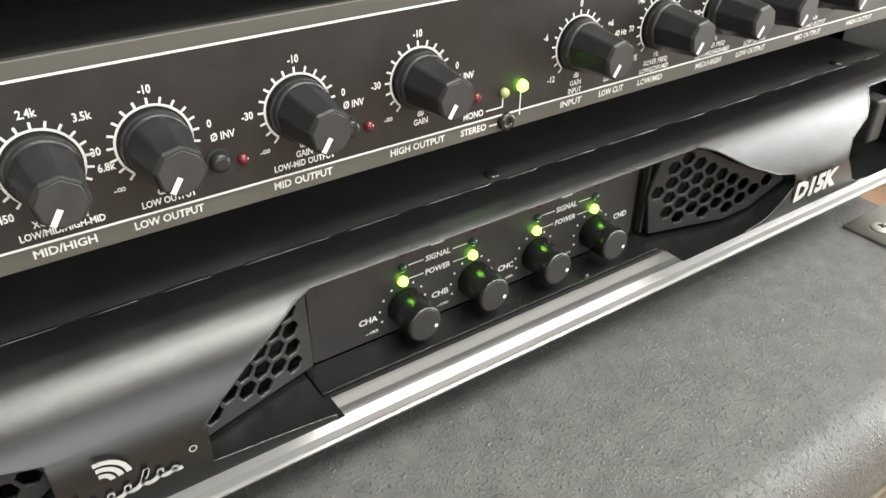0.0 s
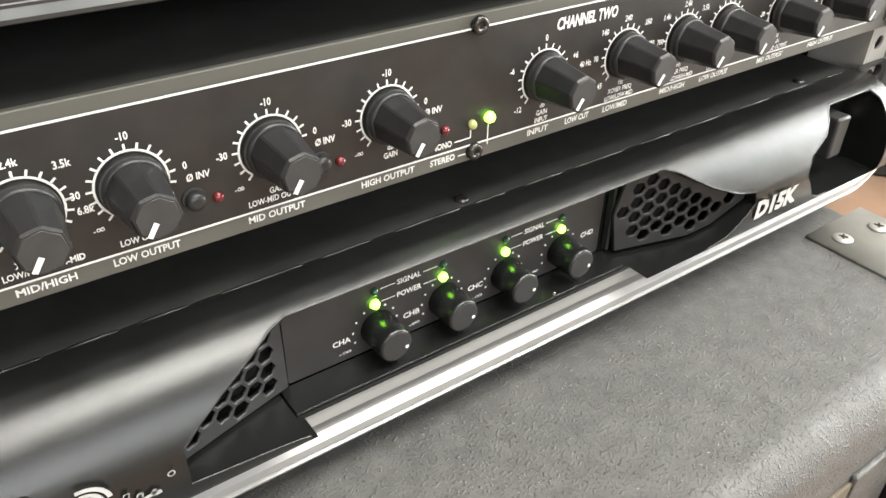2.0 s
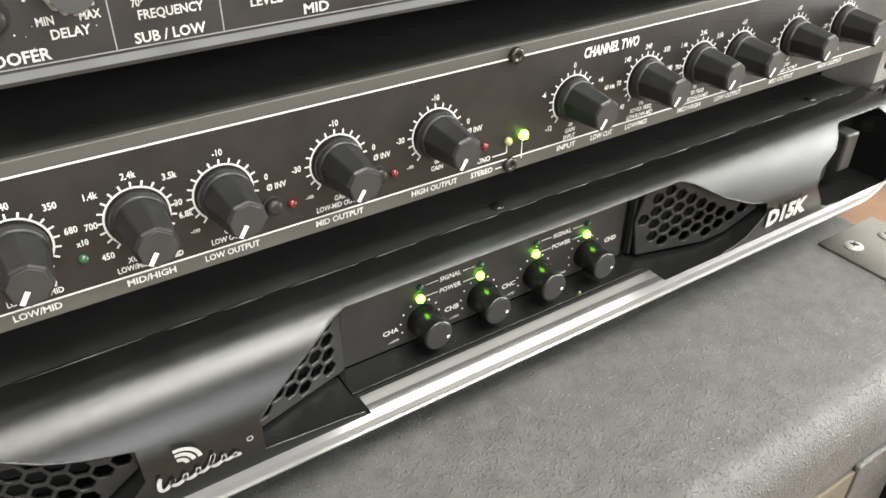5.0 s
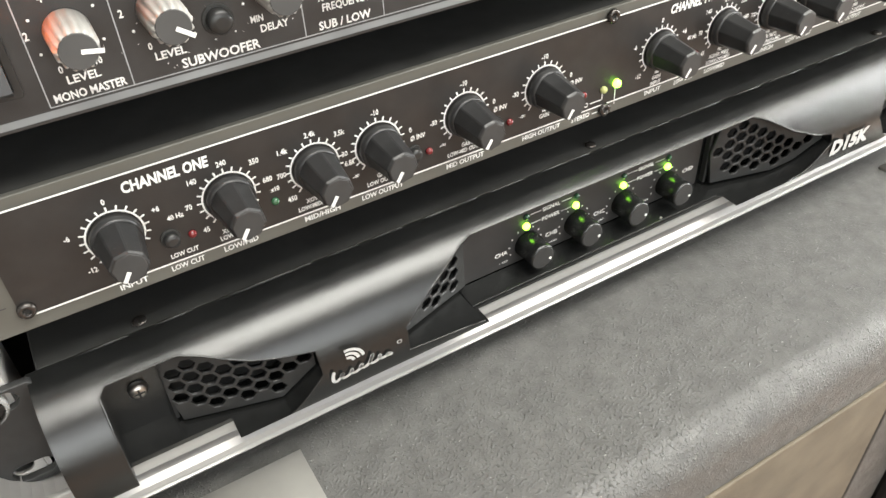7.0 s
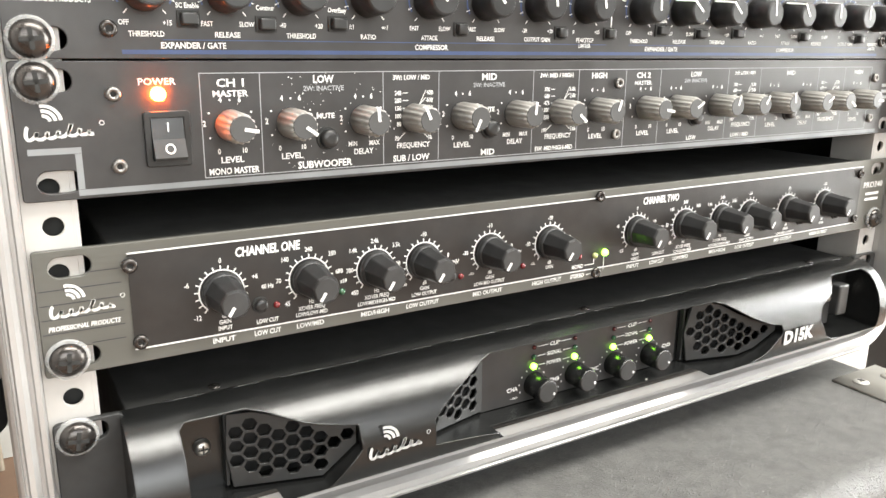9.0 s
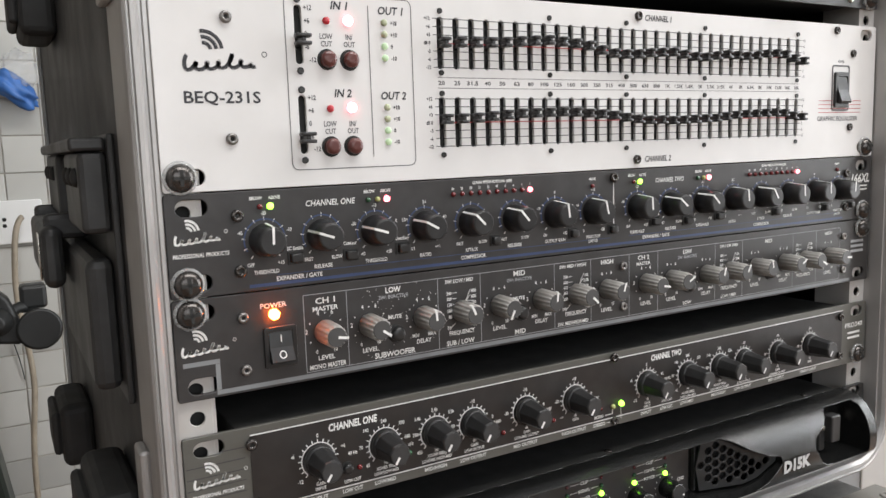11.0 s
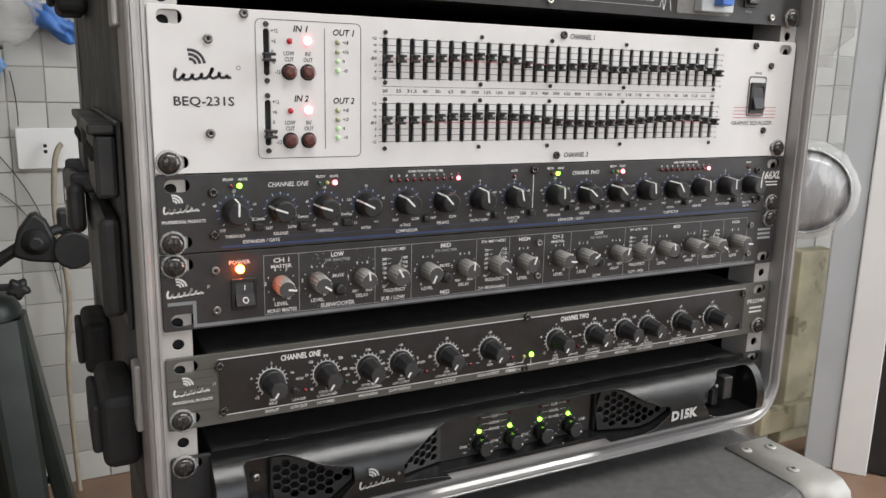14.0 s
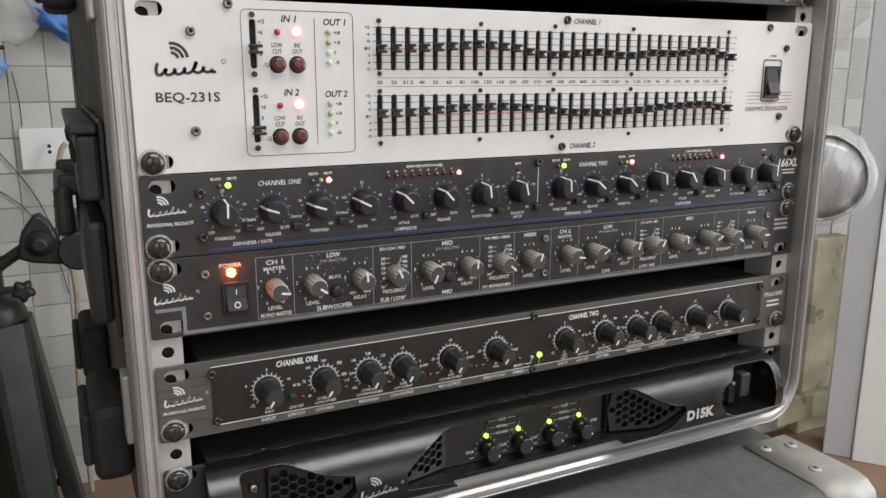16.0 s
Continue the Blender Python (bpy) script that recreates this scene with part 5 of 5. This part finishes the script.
tagged(part("ceiling", extruded([rect(-2.72, 2.72, -2.9, 1.52), rect(-0.52, 2.32, -1.41, -0.49)], 2.8, 2.9), "wall_paint"), "plain pale ceiling", "ceiling", kind="structure")

# white post and dark door leaf beside the rack
post = tagged(part("door_post", box(0, 0.075, 0, 0.090, 0.0, 2.8, 0.003), "white_paint"), "white painted door post", "post", kind="structure")
post.matrix_world = pose(1.385, 0.700, 0, 0, 0, -52)
leaf = tagged(part("door_leaf", box(0.077, 0.60, 0.02, 0.055, 0.004, 2.1, 0.003), "dark_plastic"), "dark open door leaf", "door", kind="structure")
leaf.matrix_world = post.matrix_world
# the post's receding side face, its shade painted as blue-grey
post_side = tagged(part("door_jamb", box(-0.064, -0.001, 0.012, 0.10, 0.0, 2.8, 0.002), "post_shade_paint"), "side face of the white post, shade painted in blue-grey", "door frame", kind="structure")
post_side.matrix_world = post.matrix_world
wall_r = tagged(part("wall_return", box(0.70, 2.6, 0.90, 1.0, 0.0, 2.8), "lit_grout"), "old white tiled return wall", "wall", kind="structure")

def tube(points, radius, n=10):
    cu = bpy.data.curves.new("tube", "CURVE")
    cu.dimensions, cu.bevel_depth, cu.bevel_resolution, cu.use_fill_caps = "3D", radius, 2, True
    sp = cu.splines.new("NURBS")
    sp.points.add(len(points) - 1)
    for p, co in zip(sp.points, points):
        p.co = (*co[:3], 1)
        p.radius = co[3] if len(co) > 3 else 1.0
    sp.use_endpoint_u, sp.order_u = True, min(4, len(points))
    ob = bpy.data.objects.new("tube", cu)
    me = bpy.data.meshes.new_from_object(ob)
    bpy.data.objects.remove(ob)
    bpy.data.curves.remove(cu)
    for f in me.polygons:
        f.use_smooth = True
    return me


# the wrapped round lamp
lamp = thing("round_lamp", "round lamp wrapped in crumpled clear plastic", "lamp", at=(1.035, 0.60, 0.726))
lamp.rotation_euler = (0, 0, radians(-50))
part("housing", lathe(0, 0, 0, [(-0.06, 0.03), (-0.04, 0.06), (0.0, 0.082), (0.010, 0.083), (0.012, 0.075), (0.002, 0.070), (-0.01, 0.03)], 40), "grey_reflector", lamp)
bm = lathe(0, 0, 0, [(-0.10, 0.02), (-0.07, 0.06), (-0.03, 0.088), (0.0, 0.098), (0.018, 0.096), (0.026, 0.080), (0.030, 0.040), (0.030, 0.005)], 48)
for v in bm.verts:
    v.co *= 1 + 0.05 * noise.noise(v.co * 28) + 0.03 * noise.noise(v.co * 70)
part("lens", lathe(0, 0, 0, [(0.026, 0.078), (0.033, 0.060), (0.037, 0.030), (0.038, 0.004)], 40), "lens_glass", lamp, "mottled grey glass lens")
bm2 = lathe(0, 0, 0, [(0.022, 0.082), (0.030, 0.083), (0.032, 0.081), (0.030, 0.079), (0.024, 0.078)], 48)
for v in bm2.verts:
    v.co *= 1 + 0.018 * noise.noise(v.co * 40)
part("rim", bm2, "lens_glass", lamp, "pale lamp rim")
part("plastic_wrap", bm, "clear_wrap", lamp, "crumpled clear plastic wrap")
bm = bmesh.new()
random.seed(12)
prev = None
for k in range(15):
    u = k / 14
    ring = [bm.verts.new(((0.020 + 0.05 * u + 0.015 * math.sin(u * 9)) * (1 if j else -1) + 0.012 * random.uniform(-1, 1) + 0.03 * u, 0.02 * math.sin(k * 1.7 + j), 0.235 + 0.40 * u)) for j in (0, 1)]
    mid = bm.verts.new((0.03 * u + 0.01 * random.uniform(-1, 1), -0.03 + 0.02 * math.sin(k), 0.235 + 0.40 * u))
    row = [ring[0], mid, ring[1]]
    if prev:
        for a in (0, 1):
            bm.faces.new((prev[a], prev[a + 1], row[a + 1], row[a])).smooth = True
    prev = row
bmesh.ops.solidify(bm, geom=bm.faces[:], thickness=0.004)
part("bag_neck", bm, "clear_wrap", lamp, "twisted clear plastic bag")

part("cord", tube([(0.03, 0, 0.48), (0.03, 0, 1.2), (0.03, 0, 2.077)], 0.003), "cable_cream", lamp)

# boards behind the lamp
shelf = thing("wall_bracket", "weathered ochre wooden bracket on the tiled wall", "bracket")
part("upright", box(1.385, 1.500, 0.859, 0.8975, 0.0, 0.52, 0.003), "ochre_wood", shelf)
part("crossbar", box(1.28, 1.53, 0.835, 0.858, 0.050, 0.118, 0.003), "ochre_wood", shelf)

# ---- stand, bracket, bag and cable at the other side ----
def upright(x, y, z, rows, n=24, flute=0, depth=0.0):
    """A turned piece standing on (x, y, z): rows of (height, radius)."""
    bm = lathe(0, 0, 0, rows, n, flute, depth)
    bm.transform(pose(x, y, z, -90))
    return bm


stand = thing("tripod_stand", "black tubular tripod stand with half-folded legs", "stand", at=(-0.404, 1.02, 0.0))
part("lower_tube", upright(0, 0, 0.06, [(0, 0.024), (0.001, 0.026), (0.76, 0.026), (0.765, 0.022)]), "stand_black", stand)
part("upper_tube", upright(0, 0, 0.82, [(0, 0.018), (0.44, 0.018), (0.445, 0.014)]), "stand_black", stand)
col = part("collar", upright(0, 0, 0.790, [(0, 0.028), (0.004, 0.031), (0.030, 0.031), (0.034, 0.028), (0.042, 0.028), (0.046, 0.032), (0.072, 0.031), (0.078, 0.022)]), "stand_black", stand)
for z, x in ((0.806, 0.030), (0.848, 0.028)):
    part("clamp_bolt", box(x, x + 0.010, -0.012, 0.006, z - 0.006, z + 0.006, 0.002), "dark_plastic", col)
hub = part("hub", upright(0, 0, 0.488, [(0, 0.044), (0.006, 0.052), (0.040, 0.056), (0.060, 0.048), (0.072, 0.032)], 12), "stand_black", stand)
part("clamp_knob", lathe(0.056, -0.045, 0.575, [(0, 0.010), (0.008, 0.018), (0.020, 0.019), (0.026, 0.012)], 30, 5, 0.006), "dark_plastic", hub)
part("knob_bolt", box(0.020, 0.058, -0.050, -0.038, 0.570, 0.580, 0.002), "dark_plastic", hub)
for ang in (-5, -62, 170):
    m = pose(0, 0, 0, 0, 0, ang)
    bm = bmesh.new()
    rows = []
    for u, w in ((0.0, 0.066), (0.5, 0.062), (0.96, 0.050), (1.0, 0.040)):
        x, z = 0.046 + 0.075 * u, 0.512 * (1 - u) + 0.004
        rows.append([bm.verts.new((x + a * 0.014, b * w / 2, z)) for a, b in ((-1, -0.7), (-0.7, -1), (0.7, -1), (1, -0.7), (1, 0.7), (0.7, 1), (-0.7, 1), (-1, 0.7))])
    for p, q in zip(rows, rows[1:]):
        for k in range(8):
            bm.faces.new((p[k], p[(k + 1) % 8], q[(k + 1) % 8], q[k]))
    bm.faces.new(rows[0]), bm.faces.new(rows[-1][::-1])
    bmesh.ops.recalc_face_normals(bm, faces=bm.faces[:])
    bm.transform(m)
    lg = part("leg", bm, "stand_black", stand)
    bm = box(0.112, 0.150, -0.018, 0.018, 0.0, 0.020, 0.005)
    bm.transform(m)
    part("rubber_foot", bm, "rubber", lg)
    bm = box(0.020, 0.100, -0.006, 0.006, 0.200, 0.212, 0.002)
    bm.transform(m)
    part("strut", bm, "dark_plastic", lg)

knobby = thing("stand_clamp", "black plastic clamp head with a round centre knob", "clamp")
HEAD = [(-0.352, 0.632), (-0.344, 0.662), (-0.324, 0.690), (-0.314, 0.692), (-0.300, 0.678), (-0.286, 0.640), (-0.280, 0.612), (-0.290, 0.606), (-0.330, 0.612), (-0.350, 0.620)]
part("jaw", plate([HEAD], 0.985, 0.034, 0.006), "dark_plastic", knobby)
part("knob", lathe(-0.318, 0.985, 0.645, [(0, 0.022), (0.006, 0.021), (0.010, 0.014), (0.018, 0.012), (0.020, 0.008)], 20), "dark_plastic", knobby)
part("arm", tube([(-0.392, 1.015, 0.60), (-0.36, 1.005, 0.625), (-0.325, 1.0, 0.645)], 0.010), "dark_plastic", knobby)
part("horn", lathe(-0.262, 1.03, 0.628, [(0, 0.016), (0.02, 0.020), (0.045, 0.031), (0.052, 0.032), (0.054, 0.028)], 24), "dark_plastic", knobby)
part("horn_block", box(-0.284, -0.246, 1.02, 1.06, 0.652, 0.690, 0.006), "dark_plastic", knobby)
part("link", tube([(-0.300, 1.01, 0.650), (-0.28, 1.03, 0.668), (-0.262, 1.04, 0.640)], 0.009), "dark_plastic", knobby)


def crumpled(sx, sy, sz, seed, turn=0.0):
    """A crumpled plastic bag: a lumpy closed skin with sharp folds."""
    bm = bmesh.new()
    bmesh.ops.create_icosphere(bm, subdivisions=4, radius=1)
    for v in bm.verts:
        q = v.co * 1.9 + Vector((seed, 0, 0))
        d = 1 + 0.40 * noise.noise(q) + 0.22 * abs(noise.noise(q * 2.3)) + 0.08 * noise.noise(q * 6)
        v.co = Vector((v.co.x * sx, v.co.y * sy, v.co.z * sz)) * d
    for f in bm.faces:
        f.smooth = True
    bm.transform(pose(0, 0, 0, 0, turn, 0))
    return bm


bag = thing("plastic_bag", "crumpled blue plastic bag hanging on the wall", "bag", at=(-0.262, 1.360, 1.022))
part("bag", crumpled(0.052, 0.024, 0.022, 3.0, 40), "blue_plastic", bag)
part("clear_film", crumpled(0.032, 0.018, 0.036, 8.0, 20), "clear_wrap", bag, "clear plastic film")
bag.children[1].location = (0.020, -0.004, 0.026)
bag_2 = thing("plastic_bag", "small pale blue plastic bag tied to the wall", "bag", at=(-0.385, 1.360, 0.935))
part("bag", crumpled(0.030, 0.018, 0.028, 12.0), "pale_blue_plastic", bag_2)
part("tie", box(-0.034, 0.034, -0.012, 0.012, 0.026, 0.034, 0.003), "dark_plastic", bag_2, "black tie bar")
film_bag = thing("clear_bag", "crumpled clear plastic bag hanging on the wall", "bag", at=(-0.335, 1.360, 1.060))
part("bag", crumpled(0.055, 0.022, 0.070, 21.0), "clear_wrap", film_bag)
cable = tagged(part("hanging_cable", tube([(-0.262, 1.36, 0.775), (-0.275, 1.35, 0.765), (-0.282, 1.35, 0.70), (-0.287, 1.35, 0.625), (-0.274, 1.35, 0.523), (-0.266, 1.35, 0.437), (-0.289, 1.35, 0.311), (-0.282, 1.36, 0.097), (-0.28, 1.34, 0.006)], 0.0055), "cable_cream"), "cream cable hanging from the wall outlet", "cable")
wires = thing("wall_wire", "thin dark wires sagging across the tiles", "wire")
for pts in ([(-0.43, 1.392, 0.82), (-0.35, 1.390, 0.72), (-0.315, 1.390, 0.66), (-0.30, 1.392, 0.58)], [(-0.44, 1.392, 0.70), (-0.36, 1.390, 0.685), (-0.30, 1.391, 0.60), (-0.285, 1.392, 0.45)], [(-0.345, 1.391, 0.92), (-0.335, 1.391, 0.86), (-0.338, 1.391, 0.81)]):
    part("wire", tube(pts, 0.0010), "dark_plastic", wires)
outlet = thing("wall_outlet", "white rectangular wall outlet on the tiles", "outlet")
part("plate", plate([rect(-0.345, -0.225, 0.722, 0.806, 0.004, 3)], 1.3845, 0.0133, 0.002), "white_paint", outlet)
for z in (0.758, 0.770):
    part("socket_hole", lathe(-0.292, 1.3846, z, [(0, 0.004), (0.0006, 0.0035)], 12), "void_black", outlet)

# ---- wall tiles ----
TILE = 0.0715
bm = box(0.0012, TILE - 0.0012, 1.3980, 1.4, 0.0012, TILE - 0.0012, 0.0008, 1)
tile_me = bpy.data.meshes.new("tile")
bm.to_mesh(tile_me)
bm.free()
tile_me.materials.append(M["tile_glaze"])
for x0, yy, n, rows in ((-0.4265, 0.0, 6, 17), (1.0500, -0.5, 9, 18)):
    for i in range(n):
        for j in range(rows):
            o = new("tile", tile_me)
            o.parent = wall if yy == 0 else wall_r
            o.location = (x0 + i * TILE, yy + random.uniform(-0.0012, 0.0006), j * TILE)
